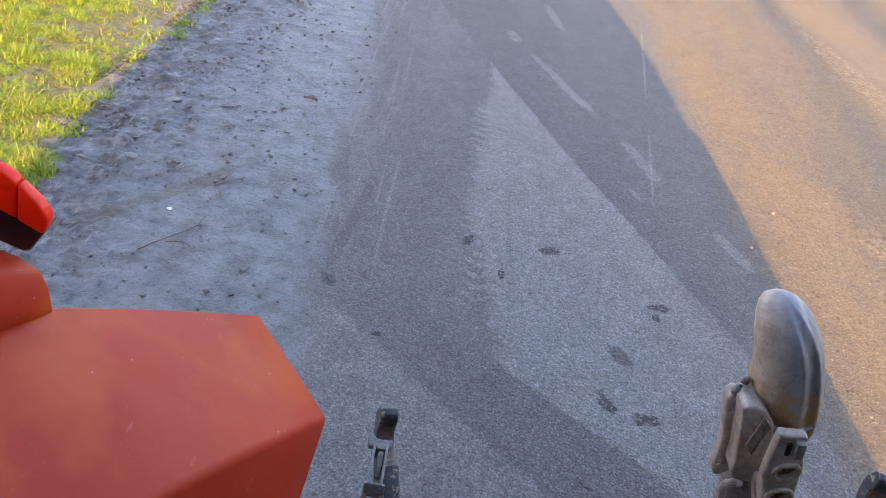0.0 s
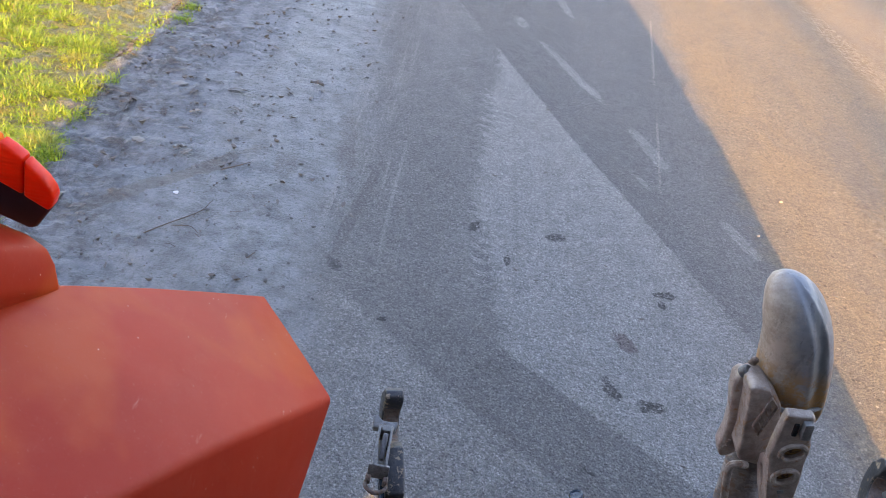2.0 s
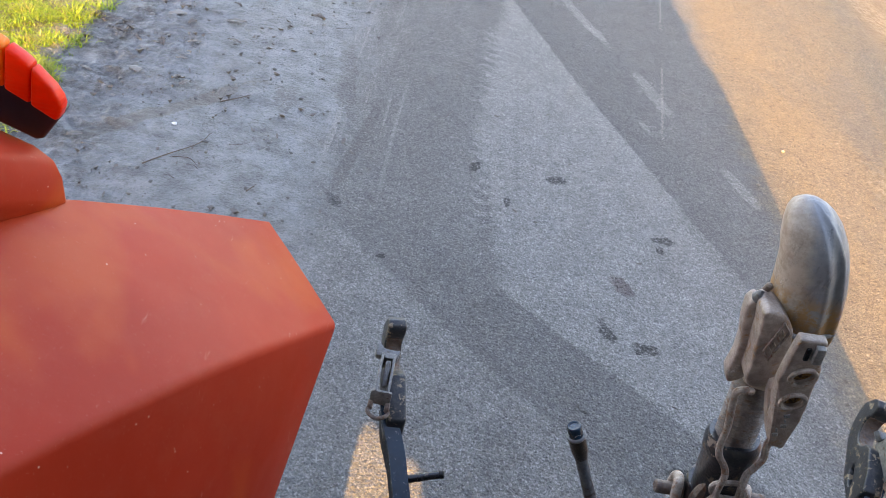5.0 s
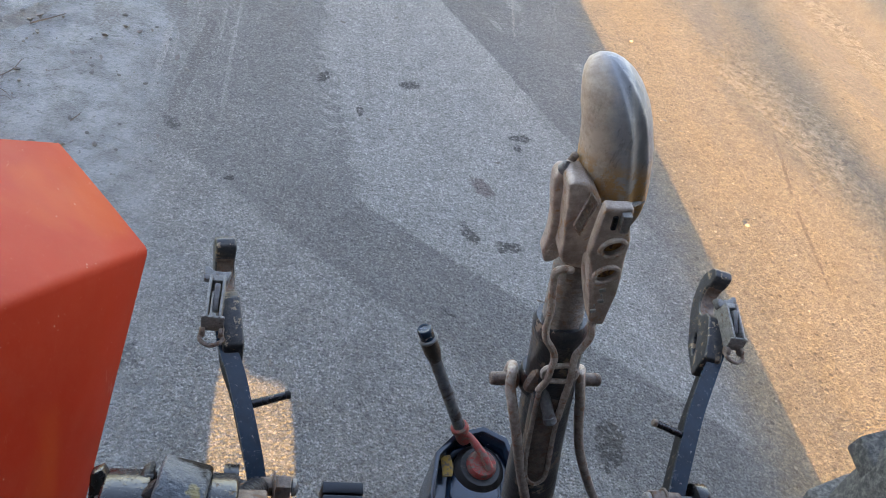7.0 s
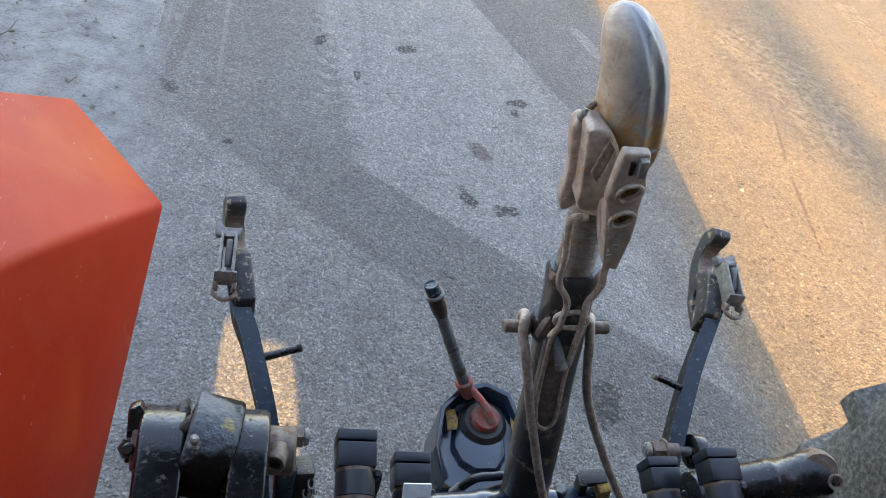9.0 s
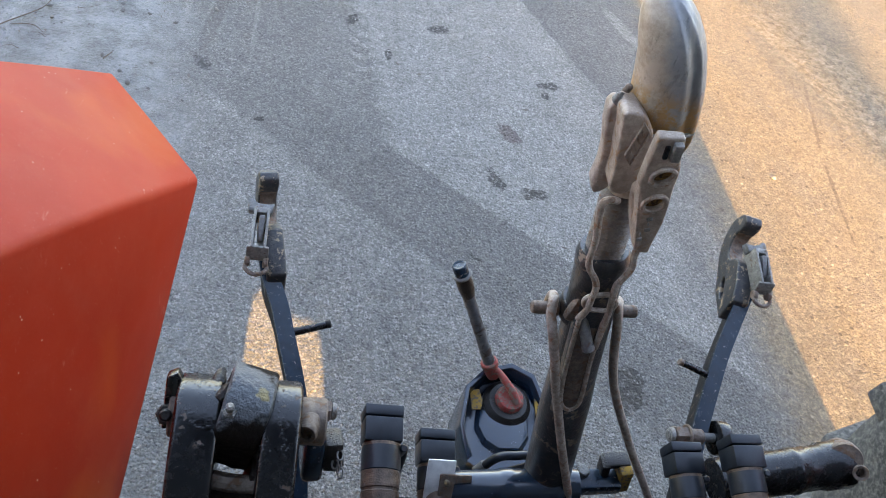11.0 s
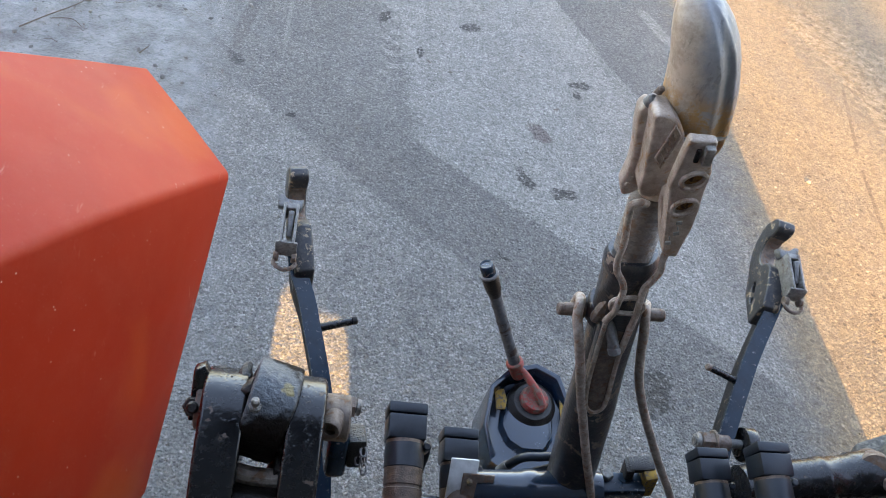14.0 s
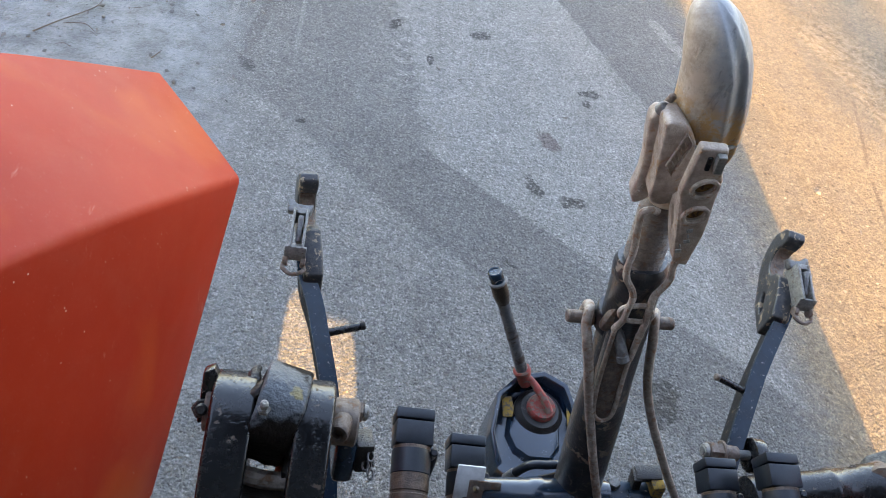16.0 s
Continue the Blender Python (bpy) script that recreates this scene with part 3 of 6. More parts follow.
def tube(points, r, sides=12, smooth=True, steps=6, closed=False):
    """A round bar or hose along points; r is a number or one radius for each end."""
    pts = smooth_path(points, steps) if smooth else [Vector(p) for p in points]
    if closed:
        pts = pts[:-1]
    bm = bmesh.new()
    n = len(pts)
    up = None
    rings = []
    for i, p in enumerate(pts):
        nxt, prv = pts[(i + 1) % n] if closed or i < n - 1 else p, pts[i - 1] if closed or i else p
        d = (nxt - prv).normalized()
        up = d.orthogonal().normalized() if up is None else (up - d * up.dot(d)).normalized()
        w = d.cross(up)
        rr = r if not isinstance(r, tuple) else r[0] + (r[1] - r[0]) * i / (n - 1)
        rings.append([bm.verts.new(p + rr * (math.cos(2 * math.pi * k / sides) * up + math.sin(2 * math.pi * k / sides) * w)) for k in range(sides)])
    last = n if closed else n - 1
    for i in range(last):
        a, b = rings[i], rings[(i + 1) % n]
        shift = 0
        if closed and i == n - 1:
            shift = min(range(sides), key=lambda s: (a[0].co - b[s].co).length)
        for k in range(sides):
            bm.faces.new((a[k], a[(k + 1) % sides], b[(k + 1 + shift) % sides], b[(k + shift) % sides]))
    if not closed:
        bm.faces.new(rings[0][::-1])
        bm.faces.new(rings[-1])
    return bm


def bar(points, width, height, round_=0.004, steps=6):
    """A flat bar along points, standing upright: width across, height up and down."""
    pts = smooth_path(points, steps)
    bm = bmesh.new()
    rings = []
    for i, p in enumerate(pts):
        d = (pts[min(i + 1, len(pts) - 1)] - pts[max(i - 1, 0)]).normalized()
        across = d.cross(Vector((0, 0, 1))).normalized()
        up = across.cross(d)
        rings.append([bm.verts.new(p + across * a * width / 2 + up * b * height / 2) for a, b in ((-1, -1), (1, -1), (1, 1), (-1, 1))])
    for a, b in zip(rings, rings[1:]):
        for k in range(4):
            bm.faces.new((a[k], a[(k + 1) % 4], b[(k + 1) % 4], b[k]))
    bm.faces.new(rings[0][::-1])
    bm.faces.new(rings[-1])
    return bevel(bm, round_, 2, 50)


def slab(outline, thick, m, round_=0.004, segments=2, holes=()):
    """A plate: an outline in its own x and y, with thickness along its z, centred."""
    bm = bmesh.new()
    edges = []
    for loop in (outline, *holes):
        vs = [bm.verts.new((a, b, -thick / 2)) for a, b in loop]
        edges += [bm.edges.new((vs[i], vs[(i + 1) % len(vs)])) for i in range(len(vs))]
    bmesh.ops.triangle_fill(bm, use_beauty=True, use_dissolve=False, edges=edges)
    for f in bm.faces:
        if f.normal.z < 0:
            f.normal_flip()
    r = bmesh.ops.extrude_face_region(bm, geom=bm.faces[:])
    bmesh.ops.translate(bm, verts=[v for v in r["geom"] if isinstance(v, bmesh.types.BMVert)], vec=(0, 0, thick))
    bmesh.ops.recalc_face_normals(bm, faces=bm.faces)
    bevel(bm, round_, segments, 40)
    bm.transform(m)
    return bm


def arc(cx, cy, r, a, b, n=10):
    return [(cx + r * math.cos(radians(a + (b - a) * k / (n - 1))), cy + r * math.sin(radians(a + (b - a) * k / (n - 1)))) for k in range(n)]


SIDE = Matrix(((0, 0, 1, 0), (1, 0, 0, 0), (0, 1, 0, 0), (0, 0, 0, 1)))   # plate x -> world y, plate y -> world z, thickness -> world x


def side_plate(outline, thick, x, round_=0.004, segments=2, holes=(), lean=0.0, pivot=(0, 0)):
    """A plate that stands in the y-z plane at x; lean turns it about the vertical through pivot."""
    m = Matrix.Translation((x, pivot[0], pivot[1])) @ pose(0, 0, 0, 0, 0, lean) @ SIDE @ Matrix.Translation((-pivot[0], -pivot[1], 0))
    return slab(outline, thick, m, round_, segments, holes)


def ripple(bm, size, scale):
    for v in bm.verts:
        v.co += Vector(noise.noise_vector(v.co * scale)) * size
    return bm


def join(*bms):
    out = bmesh.new()
    for b in bms:
        me = bpy.data.meshes.new("join")
        b.to_mesh(me)
        b.free()
        out.from_mesh(me)
        bpy.data.meshes.remove(me)
    return out


def shard(points, front, back, round_=0.004, segments=2, draw=1.0):
    """A solid from an outline in x and z, between two depths in y; draw shrinks its rear side."""
    bm = bmesh.new()
    cx = sum(p[0] for p in points) / len(points)
    cz = sum(p[1] for p in points) / len(points)
    a = [bm.verts.new((x, front, z)) for x, z in points]
    b = [bm.verts.new((cx + (x - cx) * draw, back, cz + (z - cz) * draw)) for x, z in points]
    for k in range(len(points)):
        q = (k + 1) % len(points)
        bm.faces.new((a[k], a[q], b[q], b[k]))
    bm.faces.new(a)
    bm.faces.new(b)
    bmesh.ops.recalc_face_normals(bm, faces=bm.faces)
    return bevel(bm, round_, segments, 25)


# ---- ground: one sheet to the horizon, fine near the tractor ----
def make_ground_sheet():
    def outward(start, step, far):
        out, p = [], start
        while abs(p) < far:
            step *= 1.35
            p += step
            out.append(p)
        return out

    xs = outward(-3.6, -0.04, 900)[::-1] + list(np.arange(-3.6, -2.5, 0.04)) + list(np.arange(-2.5, -0.9, 0.014)) + list(np.arange(-0.9, 3.0, 0.05)) + outward(3.0, 0.05, 900)
    ys = outward(0.9, -0.016, 900)[::-1] + list(np.arange(0.9, 5.8, 0.016)) + list(np.arange(5.8, 9.0, 0.045)) + outward(9.0, 0.045, 900)
    gx, gy = np.meshgrid(xs, ys)
    gz = np.zeros_like(gx)
    for j in range(gx.shape[0]):
        for i in range(gx.shape[1]):
            x, y = gx[j, i], gy[j, i]
            if -3.7 < x < 3.1 and 0.8 < y < 9.2:
                p = Vector((x, y, 0))
                mud = min(max((-0.75 - x) / 0.8, 0), 1)
                rough = min(max((-1.35 - x) / 0.45, 0), 1)
                h = 0.004 * noise.noise(p * 0.9)
                if mud > 0:
                    h += mud * (0.007 * noise.fractal(p * 6, 0.9, 2.1, 5) + 0.004 * noise.noise(Vector((x * 9, y * 1.4, 0))))
                if rough > 0:
                    q = Vector((x * 9 + y * 3, y * 12 - x * 3, 0))
                    fold = 1 - 2.2 * abs(noise.noise(q + 0.6 * noise.noise_vector(q * 0.8)))
                    step = max(noise.fractal(p * 7, 0.9, 2.1, 3), -0.2)
                    h += rough * (0.020 * max(fold, -0.2) * (0.5 + step) + 0.016 * abs(noise.noise(p * 26)) + 0.010 * noise.noise(p * 45))
                # a shallow tyre rut crosses the mud
                rut = (y - 2.86 - 0.30 * (x + 1.35)) / 0.07
                if x < -0.95:
                    h -= 0.010 * math.exp(-rut * rut) * min((-0.95 - x) / 0.3, 1)
                gz[j, i] = h
    ny, nx = gx.shape
    verts = np.stack([gx, gy, gz], -1).reshape(-1, 3)
    a = (np.arange(ny - 1)[:, None] * nx + np.arange(nx - 1)[None, :]).ravel()
    faces = np.stack([a, a + 1, a + nx + 1, a + nx], 1)
    me = bpy.data.meshes.new("ground")
    me.from_pydata(verts.tolist(), [], faces.tolist())
    me.materials.append(GROUND)
    for p in me.polygons:
        p.use_smooth = True
    return tagged(new("ground", me), "worn grey asphalt yard with a muddy edge", "ground", kind="structure")


make_ground_sheet()


# ---- the tractor ----
tractor = thing("tractor", (0, -1.0, 0), "red tractor seen from its rear, dusty and used", "tractor")
RIDGE = Vector((-0.349, -0.800, 0.489))
TIP, CORNER = Vector((-0.519, 0.780, 0.968)), Vector((-0.654, 0.918, 1.012))


def make_fender(name, mirror, label):
    """Bent sheet: a sloping top, a rounded ridge and an inner wall, over the wheel."""
    s = -1 if mirror else 1
    bm = bmesh.new()

    def v(p):
        return bm.verts.new((p[0] * s + (0.20 if mirror else 0), p[1], p[2]))

    far = 0.80
    steps = 9
    foot = Vector((-0.571, 0.461, 0.677))
    foot_far = Vector((-0.74, -0.10, 0.80))
    cols = []
    for k in range(steps):
        t = k / (steps - 1)
        ridge = TIP + RIDGE * far * t + Vector((0.0, 0, -0.10 * t ** 2.4))
        top = CORNER + Vector((-0.42, -0.65, 0.485)) * t + Vector((0, 0, -0.10 * t ** 2.4))
        low = foot.lerp(foot_far, t)
        # the ridge is rolled over a round of a few centimetres
        over, under = ridge + (top - ridge).normalized() * 0.009, ridge + (low - ridge).normalized() * 0.009
        roll = []
        for j in range(8):
            q = j / 7
            roll.append(over * (1 - q) ** 2 + ridge * 2 * q * (1 - q) + under * q ** 2)
        cols.append([v(p) for p in (top, top.lerp(over, 0.33) + Vector((0, 0, 0.002)), top.lerp(over, 0.67) + Vector((0, 0, 0.002)), top.lerp(over, 0.94), *roll, under.lerp(low, 0.04), under.lerp(low, 0.33), under.lerp(low, 0.67), low)])
    for a, b in zip(cols, cols[1:]):
        for k in range(len(a) - 1):
            bm.faces.new((a[k], a[k + 1], b[k + 1], b[k]))
    # the rear edge is folded over outwards and a narrow flange runs along the top
    flange = []
    for c in cols:
        flange.append(v(Vector(((c[0].co.x - (0.20 if mirror else 0)) * s, c[0].co.y, c[0].co.z)) + Vector((-0.012, 0.010, -0.03))))
    for i in range(steps - 1):
        bm.faces.new((cols[i][0], cols[i + 1][0], flange[i + 1], flange[i]))
    ob = part(name, bm, RED, tractor, label, 28)
    so = ob.modifiers.new("sheet", "SOLIDIFY")
    so.thickness, so.offset = 0.005, -1
    be = ob.modifiers.new("edge", "BEVEL")
    be.width, be.segments, be.limit_method, be.angle_limit = 0.0022, 2, "ANGLE", radians(50)
    return ob


make_fender("fender", False, "orange-red painted sheet fender with fine scratches")
make_fender("fender", True, "orange-red painted sheet fender")


def make_outer_fender(mirror):
    """The wider, higher strip of the fender that carries the tail light."""
    s = -1 if mirror else 1
    bm = bmesh.new()
    rear = [(-0.818, 0.655, 1.19), (-0.818, 0.653, 1.227), (-0.824, 0.652, 1.248), (-0.844, 0.654, 1.260), (-1.02, 0.66, 1.308), (-1.10, 0.655, 1.28), (-1.10, 0.66, 1.13), (-0.85, 0.68, 1.12)]
    rings = []
    for k in range(6):
        t = k / 5
        shift = Vector((-0.05 * t if s > 0 else 0.10 * t, -0.72 * t, (0.30 if s > 0 else 0.12) * math.sin(t * 1.7)))
        rings.append([bm.verts.new(((p[0] + shift.x) * s, p[1] + shift.y, p[2] + shift.z)) for p in rear])
    for a, b in zip(rings, rings[1:]):
        for k in range(len(rear)):
            q = (k + 1) % len(rear)
            bm.faces.new((a[k], a[q], b[q], b[k]))
    bm.faces.new(rings[0])
    bm.faces.new(rings[-1])
    bmesh.ops.recalc_face_normals(bm, faces=bm.faces)
    bevel(bm, 0.006, 3, 25)
    return part("fender_shoulder", bm, RED, tractor)


make_outer_fender(False)
make_outer_fender(True)


def make_tail_light(mirror):
    s = -1 if mirror else 1
    m = Matrix.Diagonal((s, 1, 1, 1))

    def strip(points, depth, near=0.665):
        """A solid from an outline in the x-z plane, reaching depth behind it, with its rear side drawn in."""
        bm = bmesh.new()
        cx = sum(p[0] for p in points) / len(points)
        cz = sum(p[1] for p in points) / len(points)
        front = [bm.verts.new((x, near, z)) for x, z in points]
        back = [bm.verts.new((cx + (x - cx) * 0.985, near + depth, cz + (z - cz) * 0.98)) for x, z in points]
        for k in range(len(points)):
            q = (k + 1) % len(points)
            bm.faces.new((front[k], front[q], back[q], back[k]))
        bm.faces.new(front)
        bm.faces.new(back)
        bmesh.ops.recalc_face_normals(bm, faces=bm.faces)
        bevel(bm, 0.0035, 3, 30)
        bm.transform(m)
        return bm

    body = part("tail_light", strip([(-0.820, 1.295), (-0.842, 1.262), (-0.850, 1.258), (-0.873, 1.266), (-1.02, 1.312), (-1.02, 1.386), (-0.866, 1.318)], 0.026), CAP, tractor, "tail light with red and amber lens on a black base")
    part("lens", strip([(-0.812, 1.313), (-0.814, 1.322), (-0.820, 1.333), (-0.838, 1.352), (-0.844, 1.309), (-0.820, 1.296), (-0.816, 1.301)], 0.017, 0.651), LENS_RED, body, "red ribbed plastic lens")
    part("lens", strip([(-0.8385, 1.3525), (-0.848, 1.360), (-0.861, 1.368), (-0.868, 1.321), (-0.8445, 1.3095)], 0.018, 0.651), LENS_RED, body, "red ribbed plastic lens")
    part("lens", strip([(-0.8615, 1.3685), (-0.92, 1.396), (-1.01, 1.424), (-1.01, 1.384), (-0.92, 1.344), (-0.8685, 1.3215)], 0.018, 0.651), LENS_AMBER, body, "amber ribbed plastic lens")


make_tail_light(False)
make_tail_light(True)


def make_wheel(name, x0, x1, yc, radius, lugs, label):
    """A farm wheel: tyre with slanted lugs, rim and hub."""
    s = 1 if x1 > 0 else -1
    inner, outer = min(abs(x0), abs(x1)), max(abs(x0), abs(x1))
    w = outer - inner
    prof = [(0.0, 0.60), (-0.015, 0.72), (-0.012, 0.86), (0.03, 0.925), (0.10, 0.95), (0.5, 0.96), (0.90, 0.95), (0.97, 0.925), (1.012, 0.86), (1.015, 0.72), (1.0, 0.60)]
    bm = bmesh.new()
    sides = 56
    rings = []
    for a, r in prof:
        rings.append([bm.verts.new((s * (inner + a * w), yc + r * radius * math.cos(2 * math.pi * k / sides), radius + r * radius * math.sin(2 * math.pi * k / sides))) for k in range(sides)])
    for a, b in zip(rings, rings[1:]):
        for k in range(sides):
            bm.faces.new((a[k], a[(k + 1) % sides], b[(k + 1) % sides], b[k]))
    wheel = part("wheel", turned((s * (inner + 0.25 * w), yc, radius), (s * (inner + 0.75 * w), yc, radius), [(0, 0.60 * radius), (0.1, 0.56 * radius), (0.5, 0.5 * radius), (0.9, 0.56 * radius), (1, 0.60 * radius)], 40), WHITE, tractor, label)
    part("tyre", bm, RUBBER, wheel, "dusty black lugged tyre", 30)
    part("hub", turned((s * (inner + 0.1 * w), yc, radius), (s * (inner + 0.95 * w), yc, radius), [(0, 0.16), (0.3, 0.16), (0.9, 0.13), (1, 0.12)], 24), BLACK, wheel)
    for k in range(lugs):
        for half in (0, 1):
            turn = 2 * math.pi * (k + 0.28 + 0.5 * half) / lugs
            lug = bmesh.new()
            cols = []
            for j in range(5):
                t = j / 4
                a = (0.0 + 0.52 * t) if not half else (1.0 - 0.52 * t)
                ang = turn + 0.30 * t
                r0, r1 = (0.80 if j == 0 else 0.93), (0.985 if j == 0 else 0.995)
                wd = 0.050
                cols.append([lug.verts.new((s * (inner + a * w), yc + r * radius * math.cos(ang + e), radius + r * radius * math.sin(ang + e))) for r, e in ((r0, -wd), (r1, -wd * 0.75), (r1, wd * 0.75), (r0, wd))])
            for a, b in zip(cols, cols[1:]):
                for q in range(4):
                    lug.faces.new((a[q], a[(q + 1) % 4], b[(q + 1) % 4], b[q]))
            lug.faces.new(cols[0])
            lug.faces.new(cols[-1])
            bmesh.ops.recalc_face_normals(lug, faces=lug.faces)
            part("lug", bevel(lug, 0.006, 2, 40), RUBBER, wheel)
    return wheel


make_wheel("rear_wheel", 0.74, 1.265, 0.165, 0.61, 20, "large rear tractor wheel")
make_wheel("rear_wheel", -0.80, -1.265, 0.12, 0.61, 18, "large rear tractor wheel")
make_wheel("front_wheel", 0.60, 1.02, -2.75, 0.55, 0, "small front tractor wheel")
make_wheel("front_wheel", -0.60, -1.02, -2.75, 0.55, 0, "small front tractor wheel")


def make_body():
    part("rear_axle", turned((-0.70, 0.06, 0.67), (0.70, 0.06, 0.67), [(0, 0.11), (0.25, 0.13), (0.36, 0.20), (0.64, 0.20), (0.75, 0.13), (1, 0.11)]), BLACK, tractor)
    part("gearbox", box((0.42, 1.5, 0.78), pose(0.07, -0.62, 0.70), 0.03, 3), BLACK, tractor)
    # unseen plate added to block the sun; its hole shapes the lit slot
    part("axle_shield", slab([(-0.84, 0.10), (0.82, 0.10), (0.82, 0.95), (-0.84, 0.95)], 0.10, pose(0, 0.02, 0, 90), 0.004, 2, [[(-0.424, 0.255), (-0.420, 0.36), (-0.410, 0.396), (-0.388, 0.405), (-0.362, 0.398), (-0.335, 0.382), (-0.290, 0.378), (-0.252, 0.376), (-0.230, 0.364), (-0.219, 0.33), (-0.209, 0.255)]]), BLACK, tractor)
    part("hood", box((0.46, 2.0, 0.75), pose(0.11, -2.3, 1.15), 0.10, 4), RED, tractor)
    part("front_axle", box((1.30, 0.14, 0.14), pose(0, -2.75, 0.42), 0.03, 2), BLACK, tractor)
    outline = [(1.272, 0.92), (1.262, 1.09), (1.235, 1.32), (1.222, 1.44), (1.210, 1.65), (1.156, 1.88), (1.072, 2.07), (0.98, 2.62), (0.90, 2.72)]
    cab = part("cab", slab(outline + [(-x, z) for x, z in outline[::-1]], 1.33, pose(0, -0.785, 0, 90), 0.03, 3), BLACK, tractor, "dark cab with tinted glass")
    part("roof", box((1.74, 1.75, 0.14), pose(0, -0.62, 2.66), 0.05, 4), BLACK, cab, "dark cab roof")
    for sx in (-1, 1):
        part("side_window", slab([(-1.38, 1.62), (-0.20, 1.62), (-0.20, 2.50), (-1.30, 2.50)], 0.012, Matrix.Translation((sx * 1.115, 0, 0)) @ pose(0, 0, 0, 0, sx * -5) @ SIDE, 0.003), GLASS, cab, "tinted side window")
        part("head_lamp", turned((0.11 + sx * 0.13, -3.30, 1.22), (0.11 + sx * 0.13, -3.33, 1.22), [(0, 0.07), (0.7, 0.07), (1, 0.06)]), ZINC, tractor)
    for k in range(7):
        part("grille_bar", box((0.34, 0.012, 0.016), pose(0.11, -3.303, 0.86 + 0.04 * k), 0.003), CAP, tractor)
    part("exhaust_pipe", tube([(0.28, -1.75, 1.45), (0.28, -1.75, 1.9), (0.28, -1.75, 2.45), (0.28, -1.70, 2.55)], 0.035, 14), RUSTY, tractor)
    # unseen solid door added to widen the shadow to the left
    door = part("door", box((1.11, 0.05, 2.2), pose(-1.355, -1.10, 1.55), 0.05, 3), BLACK, cab, "solid open cab door, unseen, added to shade the left ground")
    part("handle", rod((-2.0, -1.05, 1.35), (-2.0, -1.05, 1.50), 0.012), CAP, door)


make_body()


# ---- hydraulic couplings ----
COUPLING = bare_steel("oily_coupling_steel", (0.060, 0.040, 0.030), (0.170, 0.110, 0.075), (0.30, 0.33, 0.38), 0.32, 0.25, 0.66, 34)


def make_coupling(x, y, z, lean, label):
    """A quick coupling that points to the rear, with a hinged square dust cap."""
    end = Vector((x, y, z))
    d = Vector((lean, 0.955, 0.25)).normalized()
    o = end - d * 0.020
    body = part("hydraulic_coupling", turned(o - d * 0.24, o, [(0, 0.018), (0.30, 0.018), (0.31, 0.0238), (0.50, 0.0238), (0.51, 0.0252), (0.535, 0.0252), (0.545, 0.0225), (0.60, 0.0225), (0.61, 0.0234), (0.76, 0.0234), (0.765, 0.0222), (0.775, 0.0222), (0.78, 0.0234), (1.0, 0.0234)]), COUPLING, tractor, label)
    m = axis_frame(o, end) @ pose(0, 0, 0.0, 0, 0, 0)
    up = (Vector((0, 0, 1)) - d * d.z).normalized()
    side = d.cross(up)
    frame_ = Matrix((side, d, up)).transposed().to_4x4()
    frame_.translation = o
    cap = part("dust_cap", box((0.047, 0.030, 0.038), frame_ @ pose(0, 0.0155, 0.0), 0.0022, 2), CAP, body, "black plastic dust cap")
    part("cap_lip", box((0.0485, 0.014, 0.0375), frame_ @ pose(0, 0.0375, -0.0005, -5), 0.0022, 2), CAP, cap)
    for dx, dz in ((-0.010, 0.004), (0.0, 0.004), (0.009, 0.004), (0.0, -0.002)):
        part("raised_mark", box((0.008 if dz > 0 else 0.026, 0.0016, 0.0030 if dz > 0 else 0.0012), frame_ @ pose(dx, -0.002, 0.0184 + dz * 0, 90) @ Matrix.Translation((0, 0, dz)), 0.0004, 1), CAP, cap)
    part("cap_collar", turned(o - d * 0.034, o - d * 0.004, [(0, 0.0228), (0.06, 0.0242), (0.8, 0.0242), (1, 0.0235)]), CAP, body)
    part("hinge", rod(o + side * 0.026 - d * 0.006 - up * 0.012, o + side * 0.026 - d * 0.006 + up * 0.014, 0.005), CAP, body)
    return body


for place in ((-0.258, 0.488, 0.866, 0.0), (-0.172, 0.503, 0.790, 0.0), (0.196, 0.508, 0.792, -0.04), (0.247, 0.488, 0.857, -0.04)):
    make_coupling(*place, "hydraulic quick coupling with worn metal body")


# ---- trailer hitch with its lifting lever ----
HITCH_BLUE = worn_paint("glossy_blue_black_paint", (0.0045, 0.0200, 0.0400), (0.11, 0.115, 0.120), 0.20, 0.66, 0.10, 30, coat=0.30, dust_color=(0.055, 0.065, 0.075), spec=0.70, drops=0.08)
LEVER_STEEL = bare_steel("blue_grey_lever_steel", (0.075, 0.090, 0.105), (0.170, 0.195, 0.220), (0.055, 0.042, 0.036), 0.36, 0.3, 0.54, 26)


